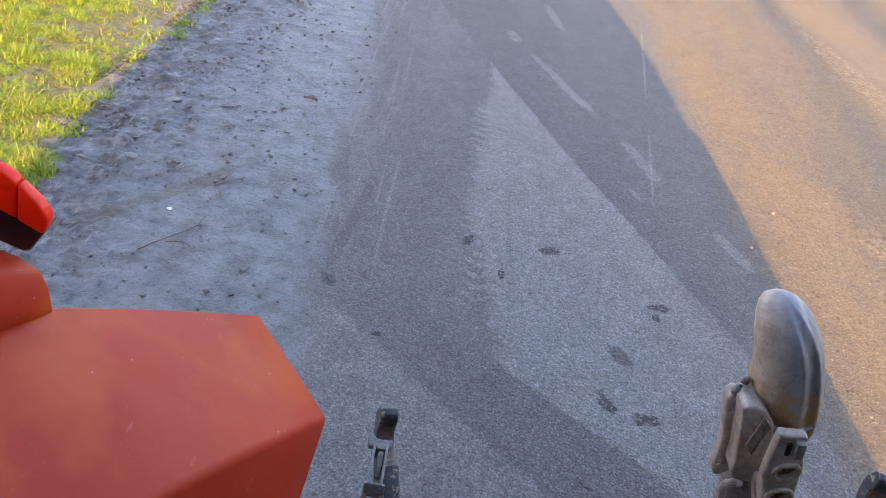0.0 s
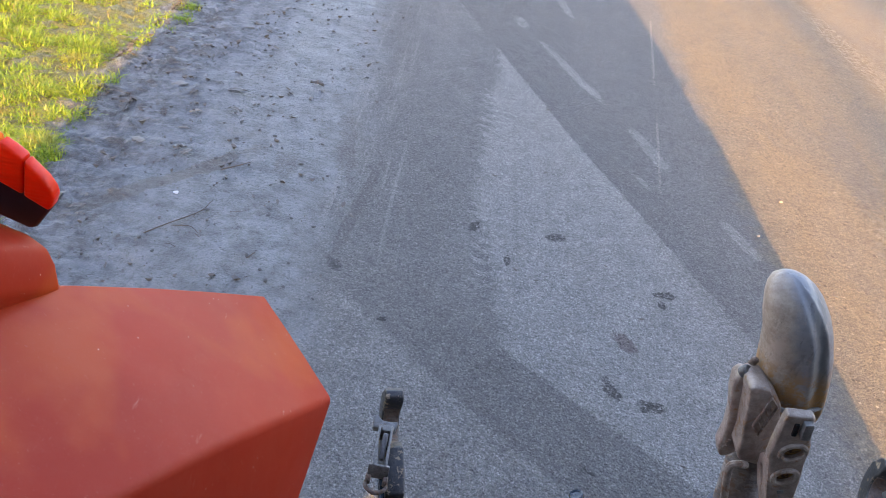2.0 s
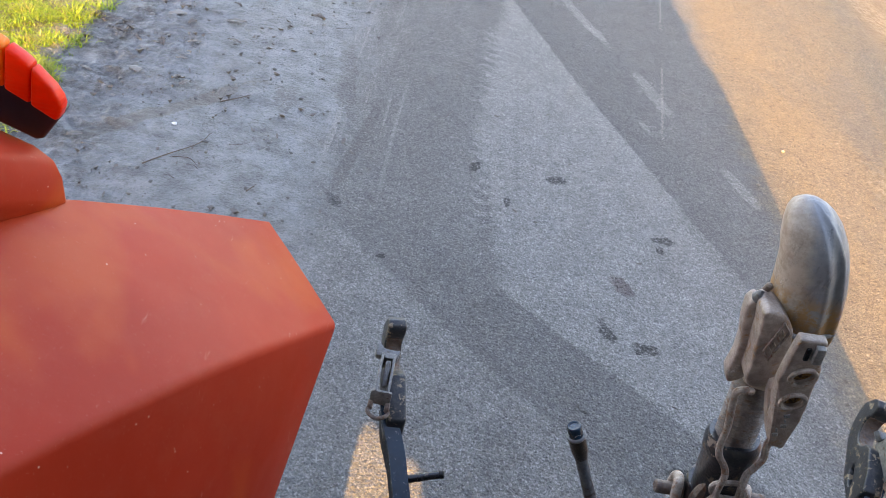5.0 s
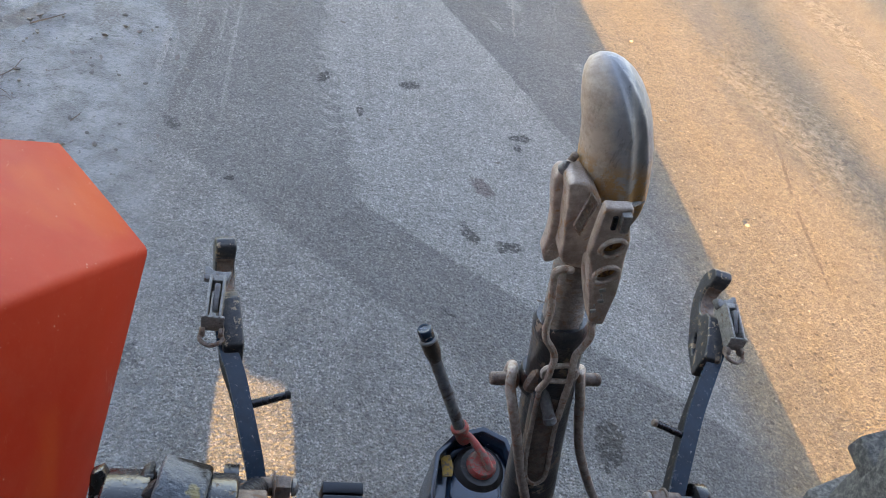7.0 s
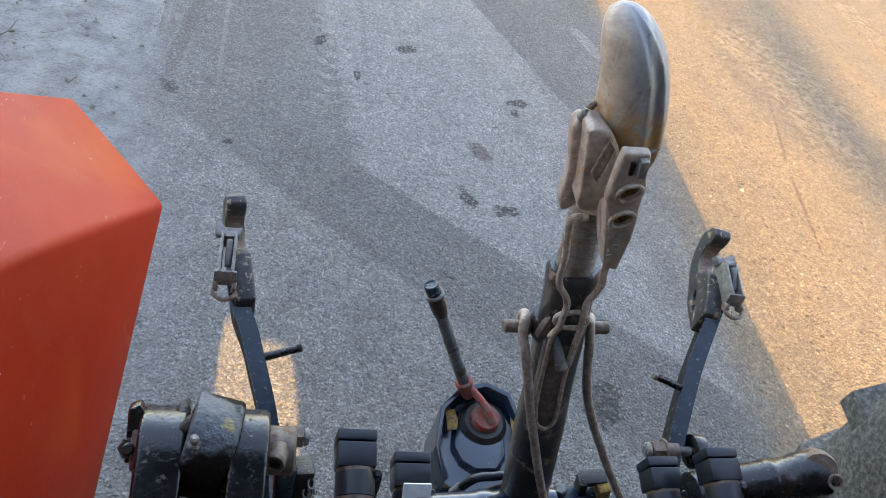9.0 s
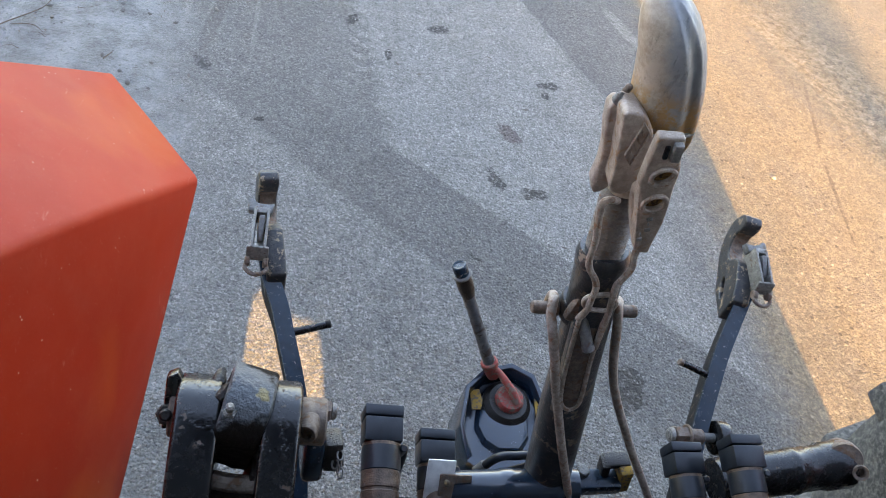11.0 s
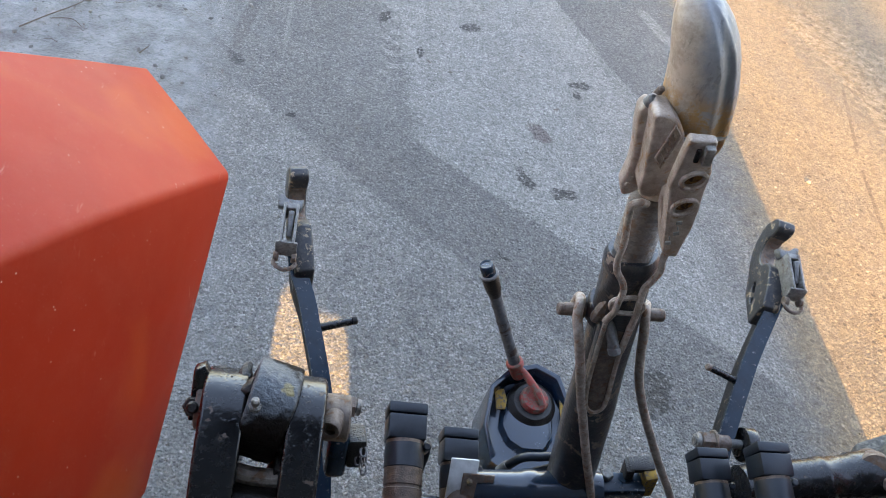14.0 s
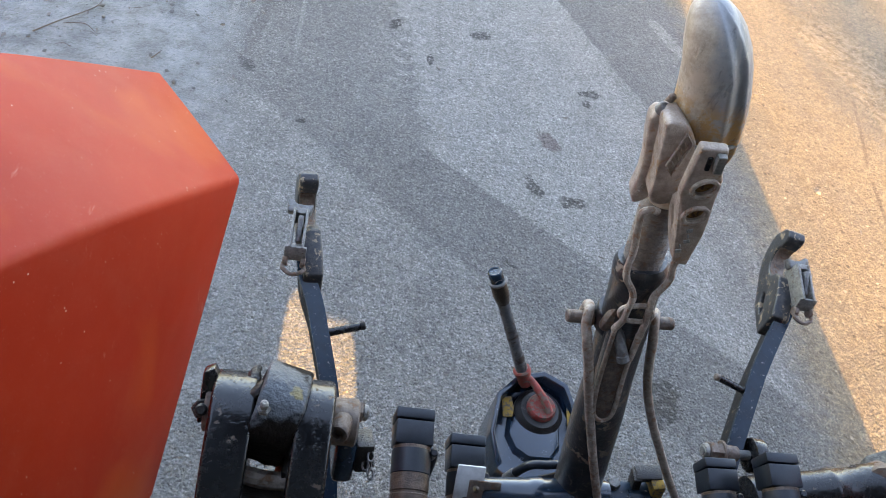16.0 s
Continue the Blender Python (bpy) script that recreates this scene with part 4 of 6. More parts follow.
def make_hitch():
    hitch = thing("trailer_hitch", (0.04, 0.70, 0.36), "dark blue cast trailer hitch with upright lever", "trailer hitch")
    rim = [(-0.040, 0.640), (-0.060, 0.690), (-0.045, 0.765), (-0.005, 0.806), (0.050, 0.822), (0.092, 0.800), (0.112, 0.745), (0.105, 0.665), (0.070, 0.615), (0.000, 0.612)]
    cx, cy = 0.036, 0.722
    bm = bmesh.new()
    levels = [(0.90, 0.37), (0.99, 0.42), (1.0, 0.535), (0.985, 0.543), (0.90, 0.540), (0.85, 0.515), (0.62, 0.508), (0.55, 0.520), (0.40, 0.522)]
    rings = [[bm.verts.new((cx + (x - cx) * k, cy + (y - cy) * k, (0.506 if i > 1 and y < 0.67 and k > 0.84 else z + (0.012 if i > 1 and y > 0.75 and k > 0.86 else 0)))) for x, y in rim] for i, (k, z) in enumerate(levels)]
    for a, b in zip(rings, rings[1:]):
        for k in range(len(rim)):
            q = (k + 1) % len(rim)
            bm.faces.new((a[k], a[q], b[q], b[k]))
    bm.faces.new(rings[0][::-1])
    bm.faces.new(rings[-1])
    bmesh.ops.recalc_face_normals(bm, faces=bm.faces)
    bevel(bm, 0.004, 2, 25)
    part("housing", bm, HITCH_BLUE, hitch, "dark blue painted cast housing", 40)
    part("collar", turned((0.040, 0.752, 0.515), (0.040, 0.750, 0.535), [(0, 0.046), (0.5, 0.046), (0.7, 0.042), (1, 0.036)]), GREASY, hitch)
    part("pin_cover", turned((0.041, 0.752, 0.533), (0.041, 0.750, 0.548), [(0, 0.027), (0.6, 0.027), (1, 0.023)]), FADED_RED, hitch, "faded red round cover")
    part("paint_mark", slab([(-0.010, -0.022), (0.008, -0.020), (0.012, 0.0), (0.008, 0.022), (-0.010, 0.020)], 0.004, pose(-0.020, 0.752, 0.529), 0.001), YELLOW, hitch, "yellow paint mark")
    part("paint_mark", slab([(-0.008, -0.018), (0.006, -0.018), (0.008, 0.016), (-0.006, 0.018)], 0.004, pose(0.100, 0.745, 0.529), 0.001), YELLOW, hitch, "yellow paint mark")
    part("lever_foot", tube([(0.052, 0.738, 0.548), (0.040, 0.757, 0.560), (0.020, 0.785, 0.566), (0.002, 0.797, 0.572)], (0.0078, 0.0066), 14), FADED_RED, hitch, "faded red lever foot")
    p0, p1 = Vector((0.006, 0.795, 0.560)), Vector((-0.116, 0.833, 0.800))
    d = (p1 - p0).normalized()
    part("lever_socket", turned(p0 - d * 0.012, p0 + d * 0.030, [(0, 0.0115), (0.2, 0.0132), (0.7, 0.0132), (0.75, 0.0162), (0.95, 0.0162), (1, 0.0135)]), FADED_RED, hitch)
    lever = part("lever", turned(p0, p0.lerp(p1, 0.80), [(0, 0.0112), (1, 0.0105)]), LEVER_STEEL, hitch, "blue-black steel lever rod")
    part("grip", turned(p0.lerp(p1, 0.74), p0.lerp(p1, 0.92), [(0, 0.0112), (0.35, 0.0142), (0.92, 0.0142), (1, 0.0135)]), GREASY, lever)
    part("clip_ring", turned(p0.lerp(p1, 0.905), p0.lerp(p1, 0.925), [(0, 0.0155), (0.3, 0.0168), (0.7, 0.0168), (1, 0.0155)]), STEEL, lever)
    part("end_tube", turned(p0.lerp(p1, 0.92), p1, [(0, 0.0122), (0.9, 0.0122), (0.97, 0.0112), (1, 0.0098), (0.985, 0.0080), (0.93, 0.0075)]), BLUE_BLACK, lever)
    # the bracket that carries it
    part("bracket", box((0.24, 0.45, 0.10), pose(0.04, 0.44, 0.40), 0.015, 3), BLACK, hitch)


make_hitch()


# ---- lower links ----
def make_lower_link(s, label, hook_at, path):
    """Flat bar with a forged claw at its end, a spring latch, a stop peg and the lift rod's bolt. s: -1 left, 1 right."""
    link = thing("lower_link", path[-1], label, "lower link", "lower links of the hitch")
    hx, hy, hz = hook_at
    foot, root = Vector(path[4]), Vector(path[5])
    spine = [*path[:5], *[tuple(foot.lerp(root, k)) for k in (0.2, 0.4, 0.6, 0.8, 1.0)]]
    part("arm", bar([(x + 0.004, y, z - 0.030) for x, y, z in spine], 0.018, 0.058, 0.003), MATT_BLACK, link, "dark painted flat steel arm with chips")
    # thin strip added on top; its bluer paint stands in for sky reflection
    part("top_flange", bar([(x, y, z) for x, y, z in spine], 0.025, 0.008, 0.003), BLUE_BLACK, link, "blue-black top strip added for the sky's sheen, rim worn")
    # claw in profile: a rear prong that curls forward, a round seat and a body towards the arm
    cy, cz = hy - 0.054, hz - 0.032
    claw = [(hy - 0.172, hz - 0.104), (hy - 0.170, hz - 0.052), (hy - 0.140, hz - 0.036), (hy - 0.100, hz - 0.026)]
    claw += arc(cy, cz, 0.027, 190, 395, 12)
    claw += [(hy - 0.034, hz + 0.000), (hy - 0.030, hz + 0.009), (hy - 0.018, hz + 0.012), (hy - 0.004, hz + 0.002), (hy + 0.008, hz - 0.020)]
    claw += arc(cy, cz, 0.066, 5, -90, 8)
    claw += [(hy - 0.10, hz - 0.112)]
    slot = [(hy - 0.098 - 0.030 * a_, hz - 0.082 - 0.010 * a_ + 0.007 * b_) for a_, b_ in ((0, -1), (0.5, -1.2), (1, -1), (1.15, 0), (1, 1), (0.5, 1.2), (0, 1), (-0.15, 0))]
    lean = math.degrees(math.atan2(path[0][0] - path[2][0], path[0][1] - path[2][1])) * -0.55
    claw_ob = part("claw", ripple(side_plate(claw, 0.030, hx, 0.0085, 4, (slot,) if s > 0 else (), lean, (hy - 0.05, hz)), 0.0007, 60), HOOK_BODY, link, "forged claw with rubbed rusty seat")
    part("seat_liner", side_plate(arc(cy, cz, 0.0278, 200, 385, 14) + arc(cy, cz, 0.0258, 385, 200, 14), 0.024, hx, 0.0005, 1, (), lean, (hy - 0.05, hz)), RUSTY, claw_ob, "rubbed rusty seat")
    # latch on the outer side
    ox = hx + (-0.009 if s < 0 else -0.002)
    box_m = pose(ox, hy - 0.118, hz - 0.018, 14, 0, 0) @ Matrix.Diagonal((0.72, 1, 1, 1))
    latch = part("latch", join(box((0.006, 0.066, 0.040), box_m @ Matrix.Translation((-0.013, 0, 0)), 0.0015), box((0.006, 0.066, 0.040), box_m @ Matrix.Translation((0.013, 0, 0)), 0.0015), box((0.030, 0.010, 0.036), box_m @ Matrix.Translation((0, 0.030, 0)), 0.002)), ZINC, link, "zinc-plated spring latch")
    part("latch_tongue", box((0.012, 0.040, 0.030), box_m @ pose(0.002, 0.004, 0.004, 20), 0.003), STEEL, latch)
    part("latch_nose", slab([(-0.019, -0.010), (0.016, -0.012), (0.020, 0.006), (0.010, 0.004), (-0.006, 0.004), (-0.014, 0.012), (-0.021, 0.010)], 0.016, pose(ox + 0.002 * s, hy - 0.074, hz - 0.010, 20) @ Matrix.Diagonal((-s, 1, 1, 1)), 0.003), STEEL, latch)
    part("latch_plate", box((0.044, 0.005, 0.026), box_m @ pose(0, -0.036, 0.006, -25), 0.002), ZINC, latch)
    part("release_boss", join(rod((ox - 0.017, hy - 0.160, hz - 0.034), (ox - 0.009, hy - 0.160, hz - 0.034), 0.008), rod((ox + 0.009, hy - 0.160, hz - 0.034), (ox + 0.017, hy - 0.160, hz - 0.034), 0.008)), RUSTY, latch)
    ring = [(ox - 0.013, hy - 0.160, hz - 0.034), (ox - 0.015, hy - 0.172, hz - 0.037), (ox, hy - 0.180, hz - 0.039), (ox + 0.015, hy - 0.172, hz - 0.037), (ox + 0.013, hy - 0.160, hz - 0.034)]
    part("release_ring", tube(ring, 0.0032, 8), RUSTY, latch)
    # stop peg on the inner side
    px, py, pz = path[3][0], path[3][1], path[3][2]
    peg = part("stop_peg", rod((px - s * 0.004, py - 0.004, pz - 0.010), (px - s * 0.062, py + 0.010, pz + 0.004), 0.0064, 0.0058), BLACK, link)
    part("peg_tip", rod((px - s * 0.060, py + 0.0095, pz + 0.0035), (px - s * 0.068, py + 0.011, pz + 0.005), 0.0062), MATT_BLACK if s < 0 else RUSTY, peg)
    # lift rod's bolt with nut, and a shackle above the bar
    nx, ny, nz = path[4][0], path[4][1] - 0.005, path[4][2]
    bolt = part("bolt", rod((nx - s * 0.056, ny, nz), (nx + s * 0.050, ny, nz), 0.0078), STEEL, link)
    part("nut", nut((nx - s * 0.024, ny, nz), (nx - s * 0.046, ny, nz), 0.0165), RUSTY, bolt)
    part("spacer", rod((nx + s * 0.004, ny, nz), (nx - s * 0.022, ny, nz), 0.0125), RUSTY, bolt)
    part("washer", rod((nx - s * 0.021, ny, nz), (nx - s * 0.025, ny, nz), 0.0195), RUSTY, bolt)
    part("nut_insert", turned((nx - s * 0.048, ny, nz), (nx - s * 0.055, ny, nz), [(0, 0.0125), (0.6, 0.0120), (0.9, 0.0105), (1, 0.0085), (0.9, 0.007)]), ZINC, bolt, "pale nylon ring of the nut")
    part("knuckle", side_plate(arc(ny, nz, 0.028, 0, 340, 16), 0.020, nx + s * 0.035, 0.003), BLACK, link)
    link.rotation_euler.x = radians(1.6)
    return link


CASE_STEEL = bare_steel("brown_cast_steel", (0.280, 0.215, 0.175), (0.530, 0.430, 0.360), (0.34, 0.190, 0.095), 0.40, 0.1, 0.60, 34)
RUST_ORANGE = bare_steel("orange_rust", (0.30, 0.14, 0.035), (0.45, 0.25, 0.075), (0.10, 0.05, 0.03), 0.8, 0.0, 0.5, 90)
BAIL_STEEL = bare_steel("brown_rod_steel", (0.250, 0.195, 0.155), (0.52, 0.430, 0.360), (0.27, 0.150, 0.090), 0.36, 0.1, 0.56, 60)
RIDGE_STEEL = bare_steel("rubbed_bright_steel", (0.19, 0.19, 0.19), (0.36, 0.355, 0.34), (0.10, 0.085, 0.07), 0.40, 0.35, 0.60, 60)
def make_eye_steel():
    """Cast steel, its crown rubbed clean of grease and painted with the sky's pale highlight."""
    n = Nodes("greasy_eye_steel")
    x, y, z = n.xyz()
    ragged = n.math("ADD", z, n.math("MULTIPLY", n.math("SUBTRACT", n.noise(48, 6, 0.7), 0.5), 0.040))
    clean_sheen = n.ramp(ragged, 1.174, 1.182)
    base = n.mix(n.noise(85, 5, 0.7), (0.0032, 0.0024, 0.0020), (0.0140, 0.0098, 0.0074))
    base = n.mix(clean_sheen, base, n.mix(n.noise(120, 5, 0.7), (0.028, 0.033, 0.038), (0.125, 0.138, 0.148)))
    yellow = n.math("MULTIPLY", clean_sheen, n.ramp(n.noise(36, 3), 0.64, 0.70))
    base = n.mix(n.math("MULTIPLY", yellow, 0.8), base, (0.26, 0.19, 0.06))
    h = n.math("ADD", n.noise(150, 4, 0.7), n.math("MULTIPLY", n.noise(45, 4, 0.6), 1.5))
    return n.done(base, n.math("SUBTRACT", 0.55, n.math("MULTIPLY", clean_sheen, 0.20)), 0.0, n.bump(h, 0.8, 0.0035), spec=n.math("ADD", 0.08, n.math("MULTIPLY", clean_sheen, 0.35)))


EYE_STEEL = make_eye_steel()
HOOK_BODY = worn_paint("worn_black_forging", (0.017, 0.019, 0.023), (0.26, 0.195, 0.125), 0.36, 0.565, 0.26, 24, dust_color=(0.17, 0.14, 0.11), grain=0.7, spec=0.5, drops=0.3)
LEFT_LINK = ((-0.423, 0.815, 0.794), (-0.414, 0.781, 0.780), (-0.396, 0.742, 0.763), (-0.384, 0.708, 0.749), (-0.352, 0.605, 0.706), (-0.300, 0.10, 0.49))
RIGHT_LINK = ((0.402, 0.845, 0.804), (0.378, 0.802, 0.785), (0.348, 0.745, 0.758), (0.330, 0.705, 0.740), (0.292, 0.610, 0.698), (0.110, 0.10, 0.47))
make_lower_link(-1, "dark steel lower link arm with open claw", (-0.426, 0.936, 0.845), LEFT_LINK)
make_lower_link(1, "dark steel lower link arm with open claw", (0.409, 0.976, 0.853), RIGHT_LINK)


# ---- upper link, parked upright, with its catch hook ----
def make_top_link():
    link = thing("top_link", (-0.005, 0.455, 0.62), "worn steel top link parked upright with catch hook", "top link")
    base, mid, head = Vector((-0.008, 0.462, 0.72)), Vector((-0.075, 0.514, 1.095)), Vector((-0.104, 0.520, 1.27))
    axis = (head - mid).normalized()
    part("barrel", turned(base, mid.lerp(head, 0.60), [(0, 0.031), (0.02, 0.032), (0.50, 0.030), (0.62, 0.0275), (0.955, 0.0262), (0.96, 0.0275), (0.985, 0.0275), (1, 0.0245)], 28), BARREL, link, "black greasy barrel")
    # threaded spindle: ridges along it
    prof = []
    count = 24
    for k in range(count):
        prof += [(k / count, 0.0138), ((k + 0.55) / count, 0.0200)]
    part("spindle", turned(mid.lerp(head, 0.45), head + axis * 0.03, prof + [(1, 0.0185)], 20), RUSTY, link, "threaded rusty spindle", 20)
    # cross pin and the bail that hangs from it
    part("cross_pin", rod((-0.136, 0.516, 1.097), (-0.016, 0.517, 1.106), 0.0072), RUSTY, link)
    part("bail", tube([(-0.113, 0.527, 1.082), (-0.114, 0.528, 1.104), (-0.117, 0.518, 1.117), (-0.122, 0.505, 1.124), (-0.122, 0.495, 1.112), (-0.118, 0.484, 1.100), (-0.105, 0.474, 1.066), (-0.089, 0.468, 1.022), (-0.066, 0.460, 0.965), (-0.040, 0.451, 0.902), (-0.009, 0.441, 0.831), (0.02, 0.43, 0.76)], 0.0056, 12), BAIL_STEEL, link, "brown steel rod handle")
    part("bail", tube([(-0.037, 0.526, 1.085), (-0.039, 0.526, 1.108), (-0.043, 0.517, 1.120), (-0.049, 0.506, 1.126), (-0.044, 0.500, 1.110), (-0.039, 0.497, 1.095), (-0.029, 0.495, 1.063), (-0.013, 0.488, 1.018), (0.012, 0.482, 0.970), (0.043, 0.475, 0.919), (0.078, 0.467, 0.864), (0.111, 0.460, 0.815), (0.15, 0.45, 0.755)], 0.0054, 12), BAIL_STEEL, link, "brown steel rod handle")
    part("bail_eye", rod((-0.118, 0.516, 1.099), (-0.107, 0.516, 1.100), 0.0105), RUSTY, link)
    part("bail_eye", rod((-0.043, 0.516, 1.103), (-0.034, 0.516, 1.104), 0.0105), RUSTY, link)
    part("bolt", join(rod((-0.093, 0.490, 1.124), (-0.079, 0.470, 1.096), 0.0062), rod((-0.0805, 0.4722, 1.099), (-0.0770, 0.4672, 1.092), 0.0070)), STEEL, link)
    part("bolt_plate", box((0.036, 0.012, 0.044), pose(-0.088, 0.497, 1.130, -8, 10), 0.004), RUSTY, link)
    # wire spring clip
    part("clip", tube([(-0.104, 0.483, 1.156), (-0.101, 0.483, 1.162), (-0.090, 0.484, 1.165), (-0.079, 0.484, 1.166), (-0.070, 0.482, 1.157), (-0.073, 0.481, 1.147), (-0.082, 0.481, 1.145), (-0.094, 0.481, 1.145), (-0.102, 0.482, 1.150), (-0.104, 0.483, 1.156)], 0.0029, 8, True, 5, True), BAIL_STEEL, link, "bent steel wire clip")
    part("clip_wire", tube([(-0.116, 0.500, 1.279), (-0.125, 0.496, 1.283), (-0.131, 0.496, 1.278), (-0.129, 0.494, 1.264), (-0.122, 0.490, 1.235), (-0.120, 0.487, 1.214), (-0.115, 0.486, 1.200), (-0.105, 0.484, 1.188), (-0.100, 0.482, 1.177), (-0.099, 0.480, 1.161), (-0.098, 0.479, 1.146), (-0.100, 0.481, 1.128)], 0.0036, 10), BAIL_STEEL, link, "bent steel wire")
    part("clip_wire", tube([(-0.078, 0.490, 1.236), (-0.076, 0.490, 1.220), (-0.072, 0.489, 1.206), (-0.075, 0.487, 1.192), (-0.079, 0.485, 1.182), (-0.077, 0.483, 1.167), (-0.073, 0.480, 1.144), (-0.071, 0.477, 1.119), (-0.068, 0.474, 1.09)], 0.0036, 10), BAIL_STEEL, link, "bent steel wire")
    part("lower_loop", tube([(-0.099, 0.483, 1.133), (-0.091, 0.476, 1.078), (-0.084, 0.469, 1.033), (-0.076, 0.464, 1.000), (-0.069, 0.463, 0.988), (-0.060, 0.462, 0.984), (-0.052, 0.464, 0.992), (-0.053, 0.467, 1.012), (-0.063, 0.474, 1.065), (-0.071, 0.482, 1.125)], 0.0030, 8), BAIL_STEEL, link, "long bent wire loop")
    # open channel under the loop, with a dirty floor
    channel = shard([(-0.096, 1.115), (-0.073, 1.115), (-0.052, 0.985), (-0.072, 0.985)], 0.471, 0.490, 0.002, 2)
    rails = [shard([(-0.100, 1.118), (-0.095, 1.118), (-0.072, 0.975), (-0.077, 0.975)], 0.473, 0.490, 0.0015, 2), shard([(-0.074, 1.118), (-0.069, 1.118), (-0.046, 0.975), (-0.051, 0.975)], 0.473, 0.490, 0.0015, 2)]
    for b_ in (channel, *rails):
        for v in b_.verts:
            v.co.y += (v.co.z - 1.05) * 0.139
    part("channel_floor", channel, RUSTY, link, "dirty brown channel floor")
    for rail in rails:
        part("channel_rail", rail, BARREL, link)
    part("collar", turned(mid.lerp(head, 0.02), mid.lerp(head, 0.16), [(0, 0.0280), (0.08, 0.0305), (0.5, 0.0305), (0.6, 0.0290), (0.92, 0.0290), (1, 0.0275)], 28), BARREL, link, "black greasy stepped collar")
    # catch hook: a thick thumb of forged steel, its mouth turned away
    def loft(sections, sides=72, power=2.5):
        """Rounded sections: centre x y z, half widths across and in depth. Two casting ridges run along the near side."""
        b = bmesh.new()
        rings = []
        t = radians(-14)
        for x, y, z, hw, hd in sections:
            ring = []
            for k in range(sides):
                a = 2 * math.pi * k / sides
                c, d = math.cos(a), math.sin(a)
                u = hw * math.copysign(abs(c) ** (2 / power), c)
                v = hd * math.copysign(abs(d) ** (2 / power), d)
                turn = math.degrees(a) - 360
                lift = 1 + 0.075 * math.exp(-((turn + 76) / 6) ** 2) + 0.075 * math.exp(-((turn + 42) / 6) ** 2) - 0.05 * math.exp(-((turn + 59) / 9) ** 2)
                u, v = u * lift, v * lift
                px_ = u * math.cos(t) - v * math.sin(t)
                ring.append(b.verts.new((x + px_, y + u * math.sin(t) + v * math.cos(t), z + px_ * 0.20)))
            rings.append(ring)
        for p, q in zip(rings, rings[1:]):
            for k in range(sides):
                b.faces.new((p[k], p[(k + 1) % sides], q[(k + 1) % sides], q[k]))
        b.faces.new(rings[0][::-1])
        b.faces.new(rings[-1])
        return b

    sections = [(-0.104, 0.516, 1.285, 0.019, 0.018), (-0.101, 0.516, 1.330, 0.021, 0.021), (-0.101, 0.514, 1.352, 0.022, 0.024), (-0.106, 0.513, 1.362, 0.0255, 0.0265), (-0.114, 0.512, 1.3785, 0.0285, 0.028), (-0.1195, 0.511, 1.3945, 0.0288, 0.0285), (-0.1245, 0.511, 1.4105, 0.0278, 0.0285), (-0.132, 0.511, 1.430, 0.0262, 0.028),
                (-0.139, 0.512, 1.444, 0.0255, 0.0265), (-0.146, 0.514, 1.457, 0.0225, 0.024), (-0.1505, 0.516, 1.4645, 0.0190, 0.020), (-0.154, 0.518, 1.470, 0.0145, 0.015), (-0.1555, 0.520, 1.474, 0.0085, 0.009), (-0.156, 0.521, 1.4755, 0.003, 0.003)]
    hook_ob = part("hook", ripple(loft(sections), 0.0007, 34), HOOK_STEEL, link, "thick forged hook with rubbed steel and rust", 60)
    part("hook_lip", tube([(-0.139, 0.480, 1.372), (-0.122, 0.481, 1.369), (-0.104, 0.484, 1.371), (-0.092, 0.489, 1.374)], 0.0022, 8), RIDGE_STEEL, hook_ob)
    # latch case with a raised badge, and a flange behind it
    case = [(-0.165, 1.390), (-0.161, 1.394), (-0.149, 1.394), (-0.139, 1.386), (-0.133, 1.378), (-0.127, 1.362), (-0.124, 1.341), (-0.123, 1.326), (-0.126, 1.313), (-0.133, 1.308), (-0.142, 1.310), (-0.146, 1.317), (-0.149, 1.335), (-0.154, 1.353), (-0.158, 1.370)]
    cas = part("latch_case", ripple(shard(case, 0.474, 0.506, 0.0045, 3, 0.96), 0.0005, 60), CASE_STEEL, link, "brown forged latch case", 40)
    flange = [(-0.168, 1.380), (-0.164, 1.388), (-0.158, 1.385), (-0.150, 1.372), (-0.143, 1.340), (-0.134, 1.312), (-0.133, 1.297), (-0.137, 1.292), (-0.145, 1.287), (-0.151, 1.300), (-0.152, 1.321), (-0.156, 1.340), (-0.164, 1.363)]
    part("flange", shard(flange, 0.495, 0.511, 0.004, 3), CASE_STEEL, cas)
    badge = bmesh.new()
    for dx, dz, w, h in ((0, 0.0170, 0.009, 0.0014), (0, -0.0170, 0.009, 0.0014), (-0.0045, 0, 0.0014, 0.035), (0.0045, 0, 0.0014, 0.035), (0, 0.0105, 0.0052, 0.0030), (0, 0.0035, 0.0052, 0.0030), (0, -0.0035, 0.0052, 0.0030), (0, -0.0105, 0.0052, 0.0030)):
        badge = join(badge, box((w, 0.0026, h), pose(dx, 0, dz), 0.0005, 1))
    for v in badge.verts:
        v.co.z += v.co.x * -0.9
    badge.transform(pose(-0.1422, 0.4728, 1.3655, 0, 4, 0))
    part("badge", badge, BAIL_STEEL, cas, "raised cast badge")
    for k in range(5):
        part("raised_mark", box((0.0030, 0.0016, 0.0036), pose(-0.1465 + 0.0009 * k, 0.4945, 1.303 + 0.0075 * k, 0, 10), 0.0005, 1), CASE_STEEL, cas)
    part("spring_pin", rod((-0.1630, 0.500, 1.384), (-0.1600, 0.497, 1.392), 0.0052), STEEL, cas)
    part("spring_pin", rod((-0.157, 0.506, 1.386), (-0.155, 0.504, 1.399), 0.0032), RUSTY, cas)
